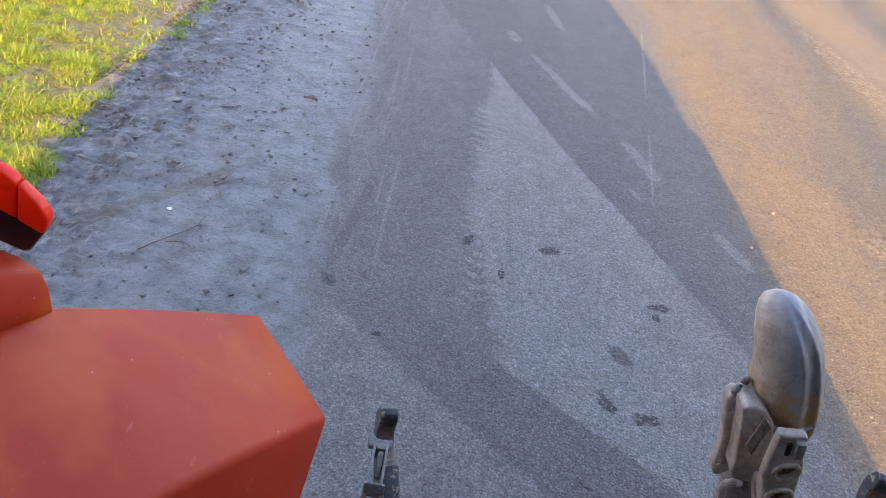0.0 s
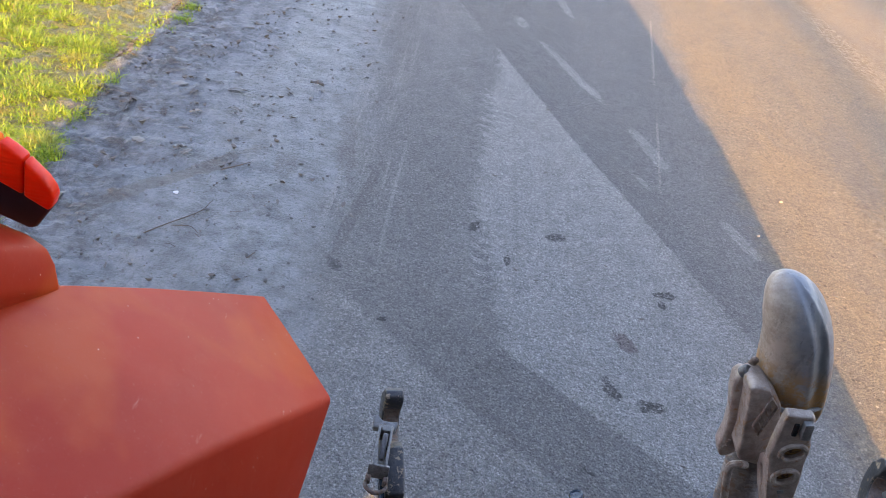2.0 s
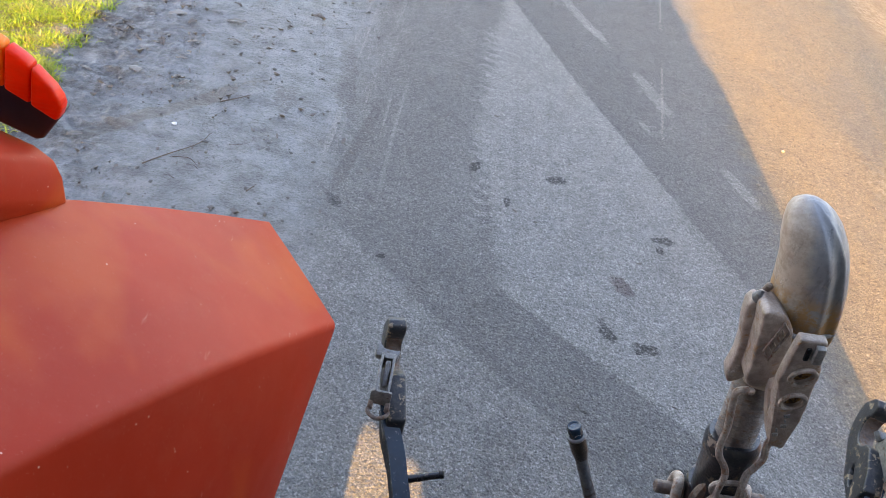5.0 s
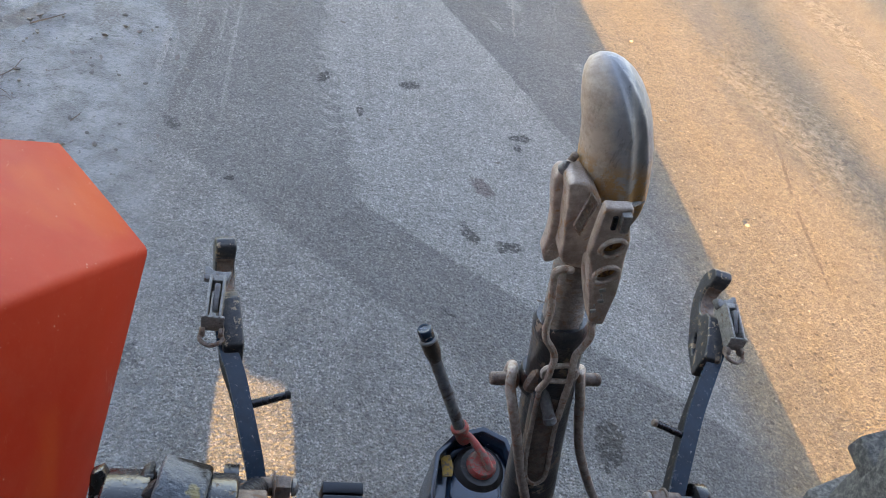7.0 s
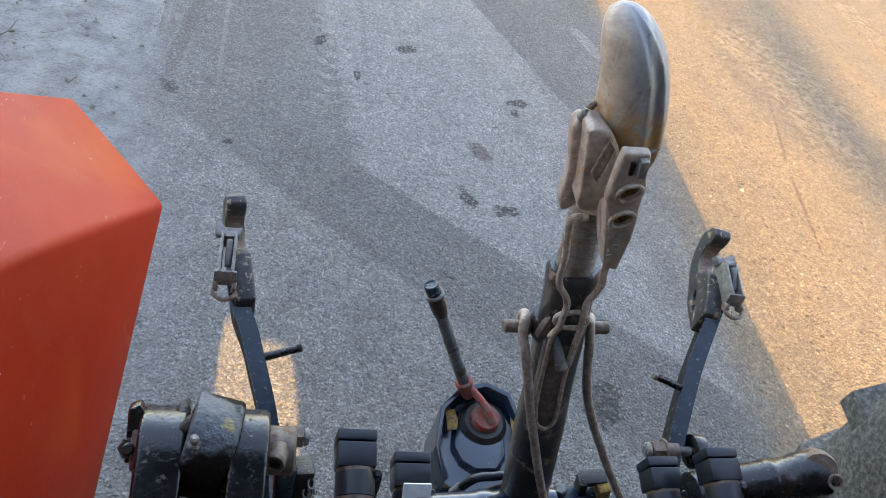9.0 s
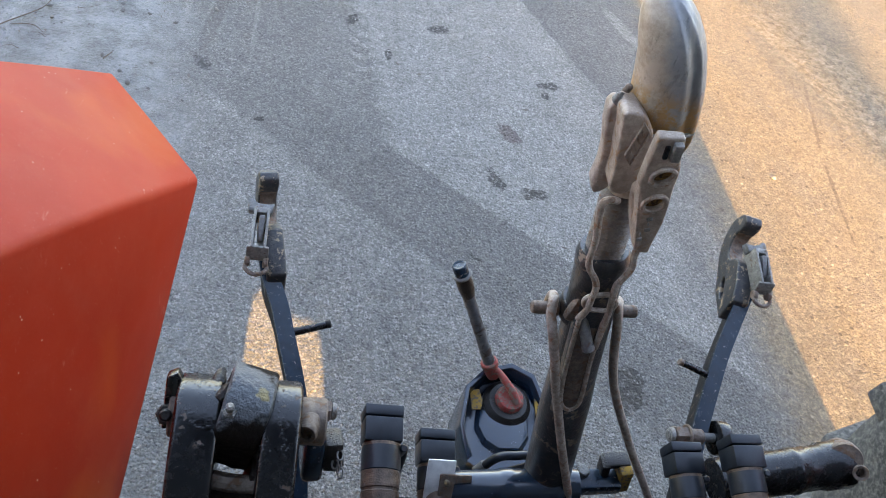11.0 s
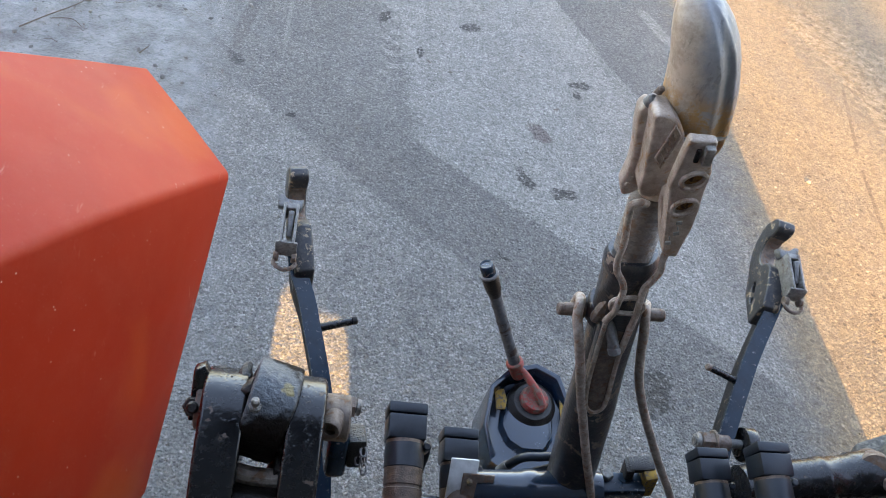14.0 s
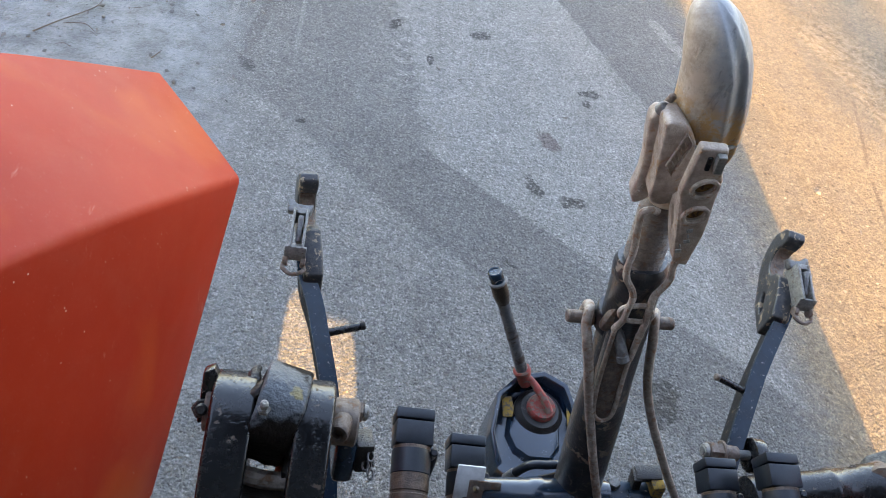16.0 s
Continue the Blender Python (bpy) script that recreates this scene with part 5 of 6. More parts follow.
    # locking lever: a folded plate with two ringed holes and a side wall that runs back
    def oval(cx, cz, rx, rz, tilt, count=14):
        c, d = math.cos(radians(tilt)), math.sin(radians(tilt))
        return [(cx + rx * math.cos(k * 2 * math.pi / count) * c - rz * math.sin(k * 2 * math.pi / count) * d, cz + rx * math.cos(k * 2 * math.pi / count) * d + rz * math.sin(k * 2 * math.pi / count) * c) for k in range(count)]

    plate = [(-0.144, 1.396), (-0.122, 1.398), (-0.118, 1.380), (-0.112, 1.367), (-0.108, 1.346), (-0.103, 1.327), (-0.099, 1.307), (-0.0975, 1.286), (-0.096, 1.270), (-0.108, 1.271), (-0.116, 1.295), (-0.124, 1.316), (-0.132, 1.333), (-0.139, 1.347), (-0.141, 1.362), (-0.143, 1.381)]
    eyes = ((-0.1235, 1.3585), (-0.1175, 1.3300))
    lever = part("lock_lever", slab(plate, 0.010, pose(0, 0.451, 0, 90), 0.0024, 3, [oval(cx_, cz_, 0.0082, 0.0062, 38) for cx_, cz_ in eyes]), CASE_STEEL, link, "brown folded lock lever with two holes", 40)
    wall = side_plate([(0.447, 1.272), (0.447, 1.346), (0.460, 1.340), (0.472, 1.326), (0.478, 1.308), (0.475, 1.290), (0.466, 1.276), (0.456, 1.271)], 0.006, 0.0, 0.002, 2, [[(0.463, 1.298), (0.468, 1.306), (0.468, 1.318), (0.463, 1.322), (0.460, 1.310)]])
    for v in wall.verts:
        v.co.x += -0.1065 - (v.co.z - 1.271) * 0.38
    part("side_wall", wall, CASE_STEEL, lever)
    for cx_, cz_ in eyes:
        rim = [(x_, 0.4452, z_) for x_, z_ in oval(cx_, cz_, 0.0100, 0.0080, 38)]
        part("hole_rim", tube(rim + rim[:1], 0.0022, 8, True, 2, True), BAIL_STEEL, lever)
        part("hole_floor", slab(oval(cx_, cz_, 0.0105, 0.0085, 38), 0.002, pose(0, 0.4500, 0, 90), 0.0004, 1), RUST_ORANGE, lever, "orange rust inside the hole")
    part("tongue", box((0.0075, 0.008, 0.017), pose(-0.1255, 0.4445, 1.386, 0, -10), 0.0015), ZINC, lever)
    part("tongue_slot", box((0.0040, 0.003, 0.013), pose(-0.1325, 0.4455, 1.383, 0, -10), 0.0010), BLACK, lever)
    for k in range(5):
        part("stamped_mark", box((0.0014 if k % 2 else 0.0050, 0.0016, 0.0040), pose(-0.1135 + 0.0016 * (k % 3), 0.4458, 1.312 - 0.0062 * k, 0, -25), 0.0004, 1), RIDGE_STEEL, lever)
    # flat strap on the front of the barrel
    part("strap", box((0.030, 0.010, 0.070), pose(-0.088, 0.499, 1.168, -6, -11), 0.003), RUSTY, link)
    # clevis at its foot
    part("clevis", box((0.11, 0.07, 0.16), pose(0.005, 0.44, 0.66), 0.02, 3), BLACK, link)


make_top_link()


# ---- lift arm with the eye of its lift rod ----
def make_lift_arm(s):
    arm = thing("lift_arm", (s * 0.43, -0.05, 0.75), "dark greasy lift arm with pinned eye", "lift arm", "lift arms of the hitch")
    ey, ez = 0.328, 1.135
    fork = arc(ey, ez, 0.042, 110, -40, 7) + [(0.318, 1.060), (0.255, 0.985), (0.10, 0.83), (-0.04, 0.72), (-0.09, 0.80), (0.06, 0.925), (0.20, 1.065), (0.272, 1.148)]
    for x, t in ((0.457, 0.034), (0.394, 0.030)):
        part("fork_cheek", ripple(side_plate(fork, t, s * x, 0.0115, 5), 0.0012, 55), BLACK, arm, "black painted fork cheek")
    part("web", ripple(box((0.064, 0.090, 0.05), pose(s * 0.425, 0.258, 1.078, 49), 0.012, 3), 0.002, 40), GREASY, arm)
    part("weld_rib", tube([(s * 0.452, 0.292, 1.128), (s * 0.440, 0.293, 1.119), (s * 0.425, 0.292, 1.116), (s * 0.400, 0.292, 1.116)], 0.0075, 10), BAIL_STEEL, arm)
    eye = [(ey + 0.008 + 0.038 * math.cos(a_), ez + 0.010 + 0.044 * math.sin(a_)) for a_ in [k * 0.3927 for k in range(16)]]
    ring = side_plate(eye, 0.036, s * 0.4275, 0.010, 4, (), s * 9, (ey, ez))
    ring.transform(Matrix.Translation((s * 0.4275, ey, ez)) @ pose(0, 0, 0, 0, -s * 9, 0) @ Matrix.Translation((-s * 0.4275, -ey, -ez)))
    rod_eye = part("rod_eye", ripple(ring, 0.0022, 55), EYE_STEEL, arm, "greasy steel eye of the lift rod")
    rng = random.Random(21)
    for gx, gy, gz, gr in ((0.446, 0.352, 1.166, 0.007), (0.441, 0.336, 1.176, 0.006), (0.438, 0.318, 1.170, 0.006), (0.409, 0.352, 1.160, 0.007), (0.410, 0.338, 1.168, 0.006), (0.408, 0.322, 1.166, 0.006), (0.409, 0.304, 1.150, 0.006), (0.443, 0.306, 1.158, 0.005), (0.410, 0.296, 1.132, 0.006)):
        b = bmesh.new()
        bmesh.ops.create_icosphere(b, subdivisions=2, radius=gr)
        ripple(b, gr * 0.5, 0.9 / gr)
        b.transform(pose(s * gx, gy, gz, rng.uniform(0, 90), rng.uniform(0, 90), 0) @ Matrix.Diagonal((0.6, 1.5, 0.9, 1)))
        part("grease_clump", b, GREASY, rod_eye)
    part("grease_nipple", join(nut((s * 0.433, 0.318, 1.177), (s * 0.433, 0.318, 1.184), 0.0055), rod((s * 0.433, 0.318, 1.183), (s * 0.433, 0.318, 1.191), 0.0032)), ZINC, rod_eye)
    if s < 0:
        part("lift_rod", rod((s * 0.425, 0.33, 1.10), (s * 0.352, 0.585, 0.715), 0.017), BLACK, arm)
    pin = part("pin", rod((s * 0.480, ey + 0.012, ez), (s * 0.357, ey + 0.012, ez), 0.0195), RUSTY, arm, "brown steel pin")
    part("cross_tube", turned((s * 0.370, ey + 0.006, ez + 0.012), (s * 0.374, ey - 0.010, ez + 0.018), [(0, 0.009), (0.9, 0.009), (1, 0.0078), (0.98, 0.005), (0.7, 0.005)]), RUSTY, pin)
    part("keeper", slab([(-0.012, -0.035), (0.012, -0.030), (0.014, 0.02), (0.004, 0.034), (-0.010, 0.028)], 0.012, pose(s * 0.478, ey + 0.018, ez + 0.012, 60, 0, 0) @ Matrix.Diagonal((0.6, 0.75, 1, 1)), 0.003), BLACK, arm)
    part("keeper_bolt", join(nut((s * 0.481, ey + 0.008, ez + 0.004), (s * 0.481, ey + 0.003, ez + 0.012), 0.0085), rod((s * 0.481, ey + 0.004, ez + 0.010), (s * 0.481, ey - 0.001, ez + 0.018), 0.0048)), GREASY, arm)
    block = part("valve_block", box((0.020, 0.036, 0.058), pose(s * 0.3585, 0.362, 1.045, -14, 0, 6), 0.006, 3), BLUE_BLACK, arm, "small dark blue block")
    part("block_cap", box((0.018, 0.026, 0.034), pose(s * 0.3405, 0.362, 1.045, -20, 0, 6), 0.004, 2), GREASY, block)
    for k in range(5):
        c = Vector((s * 0.334 + 0.004 * math.sin(k * 2.1), 0.350 - 0.002 * k, 1.058 - 0.005 * k))
        ring = [c + Matrix.Rotation(k * 1.4, 3, "Y") @ Vector((0.0030 * math.cos(a), 0.0050 * math.sin(a), 0)) for a in (0, 1.05, 2.1, 3.14, 4.19, 5.24, 6.283)]
        part("chain_link", tube(ring, 0.0011, 6, True, 2, True), STEEL, block)
    # diagonal strut and a rubbed brown web between the cheeks
    part("strut", rod((s * 0.402, 0.330, 1.085), (s * 0.440, 0.250, 1.010), 0.011), BAIL_STEEL, arm, "brown steel strut")
    return arm


for side_ in (-1, 1):
    make_lift_arm(side_).rotation_euler.x = radians(1.0)


# ---- small fittings between the links ----
def make_fittings():
    part("hydraulic_hose", tube([(-0.135, 0.47, 0.735), (-0.103, 0.497, 0.744), (-0.094, 0.500, 0.766), (-0.082, 0.500, 0.789), (-0.062, 0.500, 0.795), (-0.030, 0.498, 0.793), (0.02, 0.46, 0.76)], 0.0062, 12), CAP, tractor, "black rubber hose")
    part("hose_ferrule", tube([(-0.103, 0.4985, 0.747), (-0.095, 0.5005, 0.764)], 0.0076, 12, False), STEEL, tractor, "dull steel hose ferrule")
    part("hydraulic_hose", tube([(-0.262, 0.46, 0.80), (-0.232, 0.490, 0.815), (-0.222, 0.492, 0.800), (-0.224, 0.480, 0.74), (-0.228, 0.45, 0.66)], 0.0095, 12), CAP, tractor, "black rubber hose")
    part("cross_pipe", turned((-0.160, 0.455, 0.782), (0.015, 0.455, 0.812), [(0, 0.020), (0.08, 0.022), (0.40, 0.022), (0.42, 0.024), (0.50, 0.024), (0.52, 0.022), (0.92, 0.022), (1, 0.020)]), HITCH_BLUE, tractor, "glossy dark blue cross pipe")
    part("cross_plate", slab([(-0.150, -0.028), (-0.112, -0.004), (-0.045, 0.010), (0.02, 0.012), (0.02, -0.030)], 0.010, pose(0.0, 0.487, 0.790, 32, -12), 0.003), MATT_BLACK, tractor, "dark painted plate with worn rim")
    part("hydraulic_valve", box((0.060, 0.08, 0.10), pose(-0.222, 0.40, 0.74), 0.012, 3), BLUE_BLACK, tractor, "dark blue valve body")
    part("hitch_frame", box((0.62, 0.16, 0.14), pose(0.0, 0.36, 0.66), 0.02, 3), BLACK, tractor)
    part("support_bar", box((0.11, 0.030, 0.024), pose(0.030, 0.470, 0.788, 0, -12), 0.004), BLUE_BLACK, tractor)
    part("frame_bolt", nut((0.031, 0.478, 0.797), (0.030, 0.478, 0.810), 0.009), STEEL, tractor)
    clip_ = part("hose_bracket", join(box((0.012, 0.022, 0.050), pose(0.060, 0.482, 0.806, 0, -14), 0.003), box((0.036, 0.022, 0.011), pose(0.070, 0.484, 0.830, 0, -14), 0.003)), GREASY, tractor, "dark steel bracket with yellow paint")
    part("painted_plate", box((0.017, 0.026, 0.056), pose(0.086, 0.474, 0.808, 0, -14, 6), 0.003), YELLOW, clip_, "flaking yellow plate")
    part("tag", box((0.037, 0.004, 0.058), pose(-0.173, 0.452, 0.807, -38, 0, 0), 0.0018), WHITE, tractor, "small white plate")
    part("tag_clip", slab([(-0.012, -0.030), (0.006, -0.030), (0.008, 0.004), (0.030, 0.006), (0.030, 0.016), (-0.012, 0.016)], 0.004, pose(-0.162, 0.446, 0.806, 52, 0, 0), 0.0015), RUSTY, tractor)
    part("tag_rivet", rod((-0.166, 0.447, 0.815), (-0.1665, 0.440, 0.821), 0.004), BRASS, tractor)


make_fittings()


def make_side_cylinder():
    ob = part("stabiliser", turned((0.270, 0.505, 0.745), (0.485, 0.530, 0.778), [(0, 0.034), (0.55, 0.034), (0.57, 0.036), (0.60, 0.036), (0.62, 0.034), (0.80, 0.034), (0.82, 0.037), (1, 0.037)]), BLACK, tractor, "dark stabiliser tube with chipped paint")
    head = part("pin_head", turned((0.498, 0.560, 0.764), (0.465, 0.520, 0.806), [(0, 0.021), (0.55, 0.021), (0.57, 0.026), (0.94, 0.026), (1, 0.0245)]), RUSTY, ob, "round brown pin head")
    part("cross_tube", turned((0.498, 0.520, 0.784), (0.480, 0.498, 0.809), [(0, 0.012), (0.9, 0.012), (1, 0.011), (0.97, 0.007), (0.6, 0.007)]), RUSTY, head)


make_side_cylinder()


# ---- grass beside the way ----
def make_grass():
    n = Nodes("grass")
    g = n.tree.nodes.new("ShaderNodeNewGeometry").outputs["Random Per Island"]
    base = n.mix(g, (0.100, 0.205, 0.012), (0.34, 0.42, 0.032))
    base = n.mix(n.ramp(g, 0.90, 0.96), base, (0.26, 0.19, 0.08))
    area = n.noise(5.5, 5, 0.65)
    base = n.mix(n.ramp(area, 0.50, 0.66, 0.0, 0.55), base, n.mix(g, (0.22, 0.16, 0.05), (0.36, 0.31, 0.08)))
    base = n.mix(n.ramp(area, 0.44, 0.34, 0.0, 0.6), base, (0.060, 0.110, 0.012))
    mat = n.done(base, 0.55, 0.0)
    tr = n.tree.nodes.new("ShaderNodeBsdfTranslucent")
    n.put(tr.inputs[0], base)
    mx = n.tree.nodes.new("ShaderNodeMixShader")
    mx.inputs[0].default_value = 0.4
    out = n.tree.nodes["Material Output"]
    n.tree.links.new(n.bsdf.outputs[0], mx.inputs[1])
    n.tree.links.new(tr.outputs[0], mx.inputs[2])
    n.tree.links.new(mx.outputs[0], out.inputs[0])
    rng = random.Random(5)
    verts, faces = [], []

    def blade(x, y, h, a, bend, wide=1.0):
        w = wide * rng.uniform(0.0016, 0.0034)
        dx, dy = math.cos(a), math.sin(a)
        px, py = -dy * w, dx * w
        i = len(verts)
        for t, k in ((0, 1.0), (0.5, 0.85)):
            ox, oy, z = dx * bend * t * t * h, dy * bend * t * t * h, h * t * (1 - 0.25 * bend * t)
            verts.extend(((x + ox - px * k, y + oy - py * k, z), (x + ox + px * k, y + oy + py * k, z)))
        verts.append((x + dx * bend * h, y + dy * bend * h, h * (1 - 0.25 * bend)))
        faces.extend(((i, i + 1, i + 3, i + 2), (i + 2, i + 3, i + 4)))

    def edge(y):
        return -1.95 - 0.085 * (y - 2.7) + 0.06 * noise.noise((y * 1.7, 3.1, 0)) + 0.05 * noise.noise((y * 6.0, 1.0, 0))

    tufts = 0
    while tufts < 24000:
        y = rng.uniform(2.0, 6.8)
        x = rng.uniform(-3.9, -1.85)
        strip = -2.42 < x < -2.10 and y > 4.0 + 0.12 * noise.noise((x * 5, 2.0, 0))
        rim = -2.10 < x < -1.97 and y > 4.15 and noise.noise((x * 7, y * 7, 2.0)) > -0.1
        if (x > edge(y) and not rim) or noise.noise((x * 4.2, y * 4.2, 7.0)) < -0.34 or (strip and rng.random() < 0.93):
            continue
        rut = abs(y - (3.55 + 0.30 * (x + 2.1)))
        if rut < 0.06 and x > -2.8 and rng.random() < 0.85:
            continue
        tufts += 1
        tall = min(max(0.75 + 1.1 * noise.noise((x * 6.0, y * 6.0, 1.0)) + 0.5 * noise.noise((x * 15.0, y * 15.0, 4.0)), 0.25), 1.5)
        for _ in range(rng.randint(7, 13)):
            blade(x + rng.gauss(0, 0.018), y + rng.gauss(0, 0.018), tall * rng.uniform(0.018, 0.056), rng.uniform(0, 6.283), rng.uniform(0.3, 1.6))
    # coarser and thinner further along the verge
    far = 0
    while far < 9000:
        x, y = rng.uniform(-7.5, -2.05), rng.uniform(-5.0, 14.0)
        if (x > -3.9 and 2.0 < y < 6.8) or x > edge(y):
            continue
        far += 1
        for _ in range(6):
            blade(x + rng.gauss(0, 0.05), y + rng.gauss(0, 0.05), rng.uniform(0.04, 0.10), rng.uniform(0, 6.283), rng.uniform(0.5, 1.6), 2.6)
    me = bpy.data.meshes.new("grass")
    me.from_pydata(verts, [], faces)
    me.materials.append(mat)
    return tagged(new("grass", me), "short sunlit green grass beside the muddy edge", "grass", kind="stuff")


make_grass()


# ---- leaves, twigs, clods and litter ----
def plain(name, low, high, rough=0.8):
    n = Nodes(name)
    base = n.mix(n.noise(90, 4), low, high)
    base = n.mix(n.math("MULTIPLY", n.info, 0.5), base, tuple(c * 0.5 for c in low))
    return n.done(base, rough, 0.0, n.bump(n.noise(200, 3), 0.4, 0.001))


LEAF = plain("dry_leaf", (0.044, 0.038, 0.033), (0.175, 0.155, 0.132), 0.5)
TWIG = plain("twig_bark", (0.045, 0.035, 0.028), (0.09, 0.07, 0.055))
CLOD = plain("dried_mud", (0.048, 0.048, 0.047), (0.105, 0.105, 0.103))
PAPER = plain("white_scrap", (0.42, 0.45, 0.50), (0.58, 0.62, 0.68))
PEBBLE = plain("pebble", (0.15, 0.125, 0.10), (0.28, 0.24, 0.20))


def make_litter():
    rng = random.Random(11)

    def leaf(x, y, size, turn):
        bm = bmesh.new()
        rows_ = []
        curl = rng.uniform(-0.2, 0.5)
        for k in range(9):
            t = k / 8
            w = size * 0.26 * math.sin(math.pi * (0.05 + 0.92 * t)) ** 0.8 * (1.25 if k % 2 else 0.6)
            lift = 0.002 + size * 0.10 * abs(math.sin(t * rng.uniform(2.0, 4.0)))
            rows_.append([bm.verts.new(((t - 0.5) * size, sx * w * rng.uniform(0.7, 1.2), lift + abs(sx) * size * curl * rng.uniform(0.1, 0.5))) for sx in (-1, -0.5, 0, 0.5, 1)])
        for a, b in zip(rows_, rows_[1:]):
            for k in range(4):
                bm.faces.new((a[k], a[k + 1], b[k + 1], b[k]))
        bm.transform(pose(x, y, 0.006, rng.uniform(-8, 8), rng.uniform(-8, 8), turn))
        ob = part("leaf", bm, LEAF, None, "", 20)
        so = ob.modifiers.new("thick", "SOLIDIFY")
        so.thickness = 0.0006
        tagged(ob, "brown withered leaf on the mud", "leaf", "fallen leaves")

    for x, y, size, turn in ((-1.45, 3.60, 0.10, 10), (-1.10, 3.86, 0.075, 5), (-1.69, 2.95, 0.09, -15), (-1.72, 3.55, 0.09, 40), (-1.85, 3.20, 0.08, 100), (-1.75, 4.05, 0.08, 60), (-1.62, 4.45, 0.08, 20), (-1.50, 4.9, 0.07, 75), (-1.95, 2.75, 0.07, 0), (-1.70, 2.40, 0.06, 30)):
        leaf(x, y, size, turn)
    for _ in range(34):
        leaf(rng.uniform(-2.05, -1.4), rng.uniform(2.4, 5.4), rng.uniform(0.04, 0.075), rng.uniform(0, 360))

    def twig(pts, r):
        ob = part("twig", tube([(x, y, 0.007 + z) for x, y, z in pts], (r * 0.5, r * 0.25), 6), TWIG)
        tagged(ob, "thin dark twig on the mud", "twig", "twigs")

    twig([(-1.42, 2.32, 0), (-1.36, 2.40, 0.004), (-1.28, 2.52, 0.0), (-1.26, 2.60, 0.003)], 0.006)
    twig([(-1.34, 2.40, 0), (-1.28, 2.41, 0.003), (-1.24, 2.38, 0)], 0.004)
    twig([(-1.30, 2.85, 0), (-1.24, 2.90, 0.006), (-1.20, 2.96, 0)], 0.007)
    twig([(-1.03, 2.29, 0), (-1.01, 2.33, 0.003)], 0.006)
    twig([(-0.36, 3.15, 0), (-0.33, 3.22, 0.003)], 0.003)
    for _ in range(14):
        x, y, a, l = rng.uniform(-2.0, -0.9), rng.uniform(2.2, 5.2), rng.uniform(0, 3.1), rng.uniform(0.03, 0.08)
        twig([(x, y, 0), (x + l * 0.5 * math.cos(a), y + l * 0.5 * math.sin(a), 0.004), (x + l * math.cos(a + 0.3), y + l * math.sin(a + 0.3), 0)], rng.uniform(0.0015, 0.003))

    bms = []
    for _ in range(620):
        x = -2.05 + 1.3 * rng.random() ** 1.9
        y = rng.uniform(1.8, 6.0)
        r = 0.002 + 0.008 * rng.random() ** 2.4
        b = bmesh.new()
        bmesh.ops.create_icosphere(b, subdivisions=1, radius=r)
        for v in b.verts:
            v.co *= rng.uniform(0.7, 1.25)
        b.transform(pose(x, y, r * 0.35 + 0.004, 0, 0, rng.uniform(0, 360)) @ Matrix.Diagonal((1.3, 0.9, 0.6, 1)))
        bms.append(b)
    tagged(part("mud_clods", join(*bms), CLOD, None, "", 60), "small clods of dried mud on the edge", "mud clods", kind="stuff")

    bits = []
    for _ in range(120):
        x, y = (rng.uniform(1.3, 3.2), rng.uniform(1.2, 7.0)) if rng.random() < 0.6 else (rng.uniform(-0.8, 1.2), rng.uniform(1.1, 5.5))
        l = rng.uniform(0.004, 0.016)
        b = bmesh.new()
        bmesh.ops.create_icosphere(b, subdivisions=1, radius=1)
        for v in b.verts:
            v.co *= rng.uniform(0.7, 1.25)
        b.transform(pose(x, y, 0.003, 0, rng.uniform(-25, 25), rng.uniform(0, 360)) @ Matrix.Diagonal((l, l * rng.uniform(0.15, 0.5), 0.003, 1)))
        bits.append(b)
    tagged(part("bark_bits", join(*bits), LEAF, None, "", 60), "small dark bits of bark scattered on asphalt", "bark bits", kind="stuff")

    scraps = bmesh.new()
    for _ in range(3000):
        x, y, l, a = -2.1 + 1.35 * rng.random() ** 2.8, rng.uniform(2.0, 6.2), 0.005 + 0.034 * rng.random() ** 2.4, rng.uniform(0, 6.28)
        if noise.noise((x * 5.0, y * 5.0, 9.0)) < 0.05:
            continue
        c, d, w = math.cos(a), math.sin(a), rng.uniform(0.2, 0.6)
        base_z = 0.004 + (0.010 if x < -1.5 else 0.0)
        ring = [scraps.verts.new((x + l * (u * c - v * w * d), y + l * (u * d + v * w * c), base_z + l * rng.uniform(0.0, 0.35))) for u, v in ((-0.5, 0), (-0.1, -0.5), (0.35, -0.35), (0.5, 0.1), (0.1, 0.5), (-0.3, 0.35))]
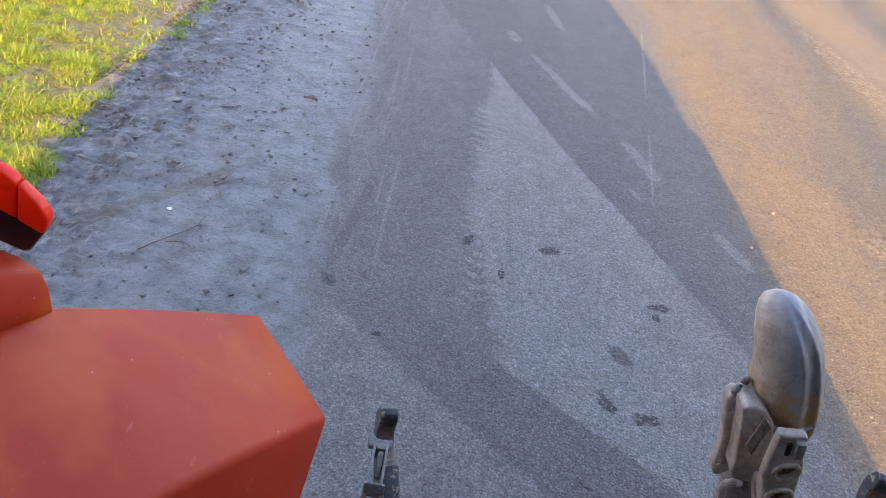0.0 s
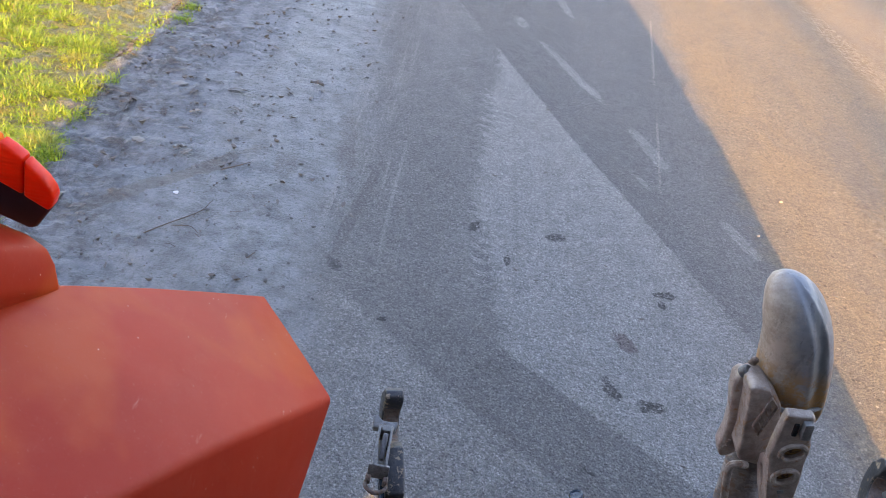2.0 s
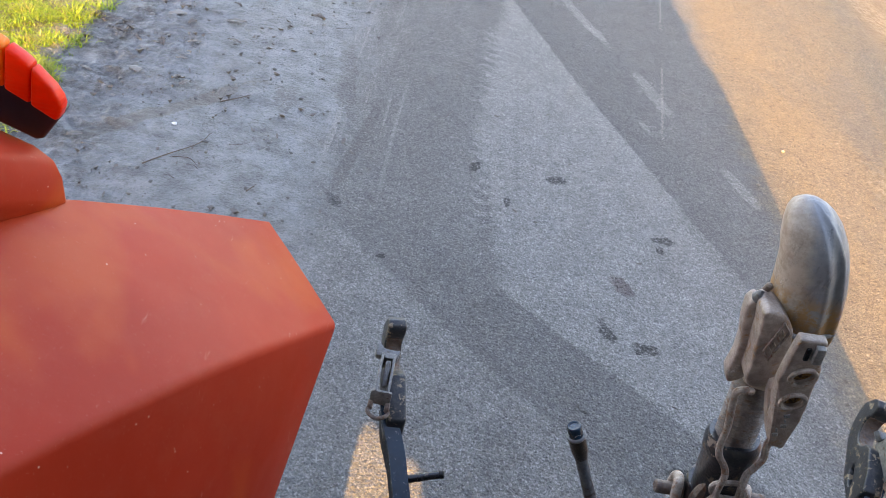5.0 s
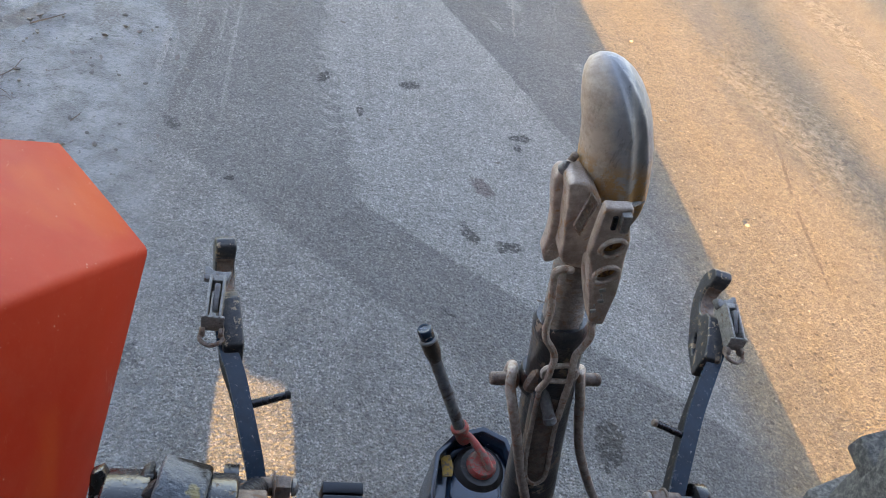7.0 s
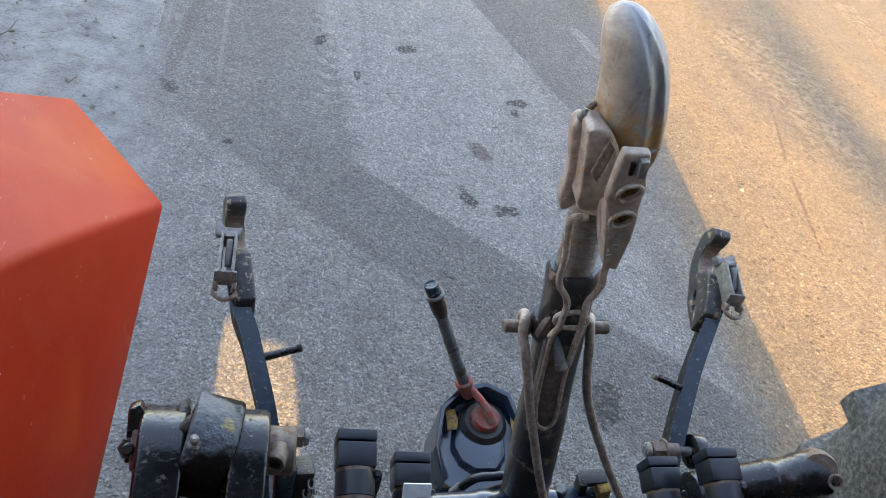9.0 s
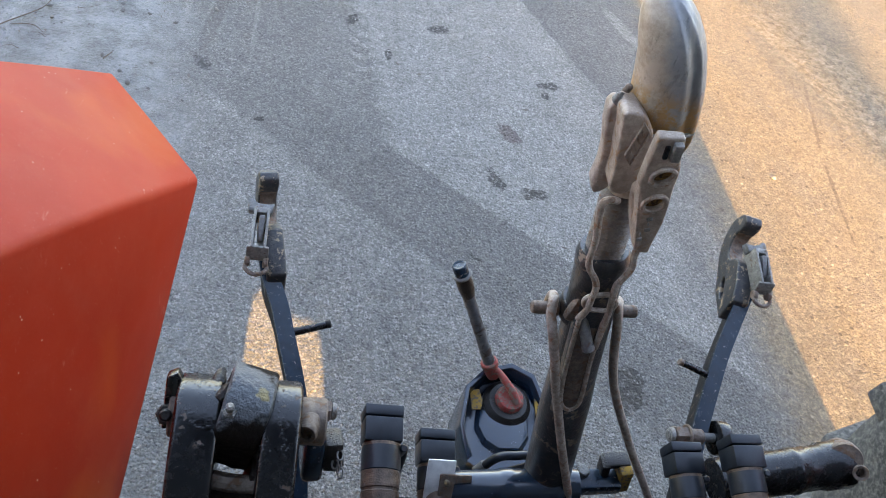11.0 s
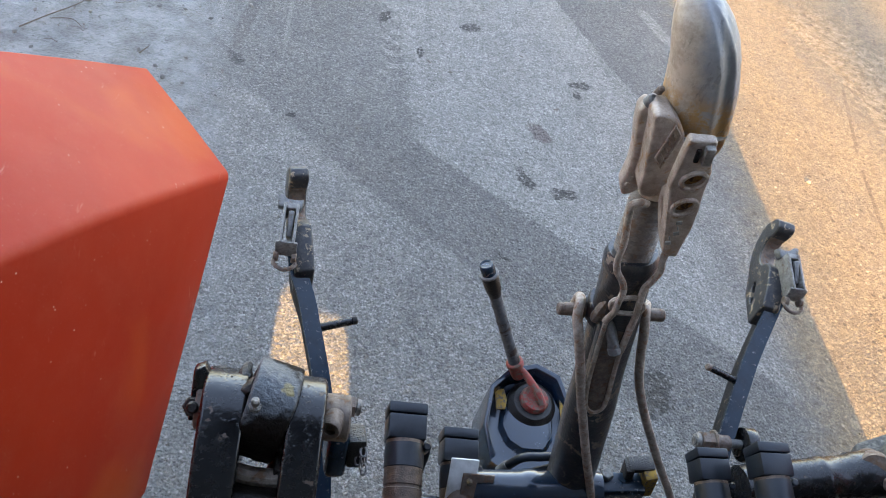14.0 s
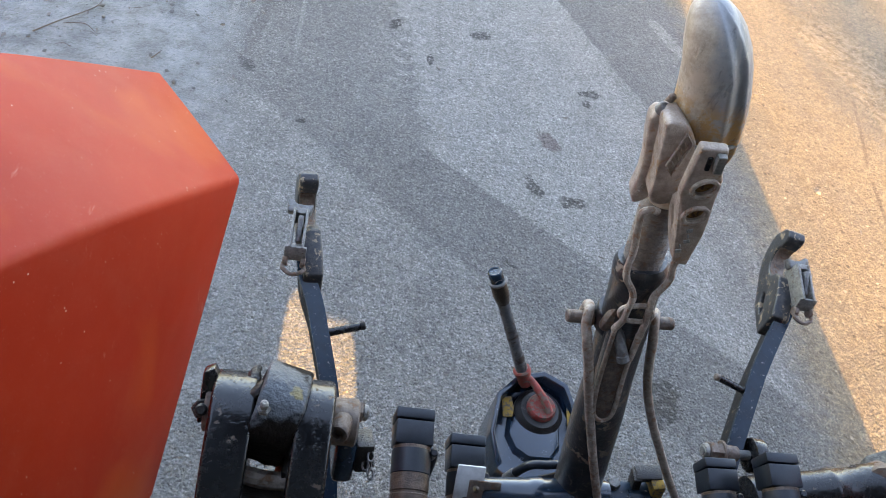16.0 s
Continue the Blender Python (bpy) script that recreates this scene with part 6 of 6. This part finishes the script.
        low = scraps.verts.new((x, y, base_z - 0.012))
        for k in range(6):
            scraps.faces.new((ring[k], ring[(k + 1) % 6], low))
        scraps.faces.new(ring)
    tagged(part("leaf_scraps", scraps, LEAF, None, "", 20), "dark crumbled leaf scraps lying in the mud", "leaf scraps", kind="stuff")

    def stone(x, y, r, mat, name, label, cat, group=""):
        b = bmesh.new()
        bmesh.ops.create_icosphere(b, subdivisions=2, radius=r)
        ripple(b, r * 0.35, 1.2 / r)
        b.transform(pose(x, y, r * 0.45) @ Matrix.Diagonal((1.2, 0.9, 0.7, 1)))
        tagged(part(name, b, mat, None, "", 60), label, cat, group)

    stone(-1.41, 2.623, 0.009, PAPER, "paper_scrap", "small crumpled white paper scrap on the mud", "paper scrap")
    stone(1.375, 3.596, 0.009, PEBBLE, "pebble", "pale pebble on the sunlit asphalt", "pebble", "pebbles")
    for x, y in ((1.15, 3.2), (1.48, 2.2)):
        stone(x, y, rng.uniform(0.006, 0.011), PEBBLE, "pebble", "pale pebble on the asphalt", "pebble", "pebbles")


make_litter()


# ---- bare trees beyond the tractor, whose trunks shade the yard ----
def make_tree(x, y, tall, lean, r, seed):
    rng = random.Random(seed)
    tree = thing("tree", (x, y, 0), "bare tree with long branches beside the yard", "tree", "bare trees")
    part("trunk", tube([(x, y, 0), (x + lean * tall * 0.3, y, tall * 0.3), (x + lean * tall * 0.62, y + 0.1, tall * 0.6), (x + lean * tall, y, tall)], (r, r * 0.5), 12), TWIG, tree)
    for k in range(5):
        z = rng.uniform(0.55, 0.95) * tall
        l = rng.uniform(1.2, 2.8)
        p = Vector((x + lean * z, y, z))
        d = Vector((rng.uniform(-0.5, 0.5), rng.uniform(-0.6, 0.6), 0.9)).normalized()
        part("branch", tube([p, p + d * l * 0.5 + Vector((0, 0, 0.1)), p + d * l + Vector((0, 0, 0.5))], (0.06, 0.02), 8), TWIG, tree)


for row in ((-0.57, -34.0, 13.0, 0.357, 0.20, 3), (0.50, -36.0, 14.0, 0.357, 0.24, 4)):
    make_tree(*row)
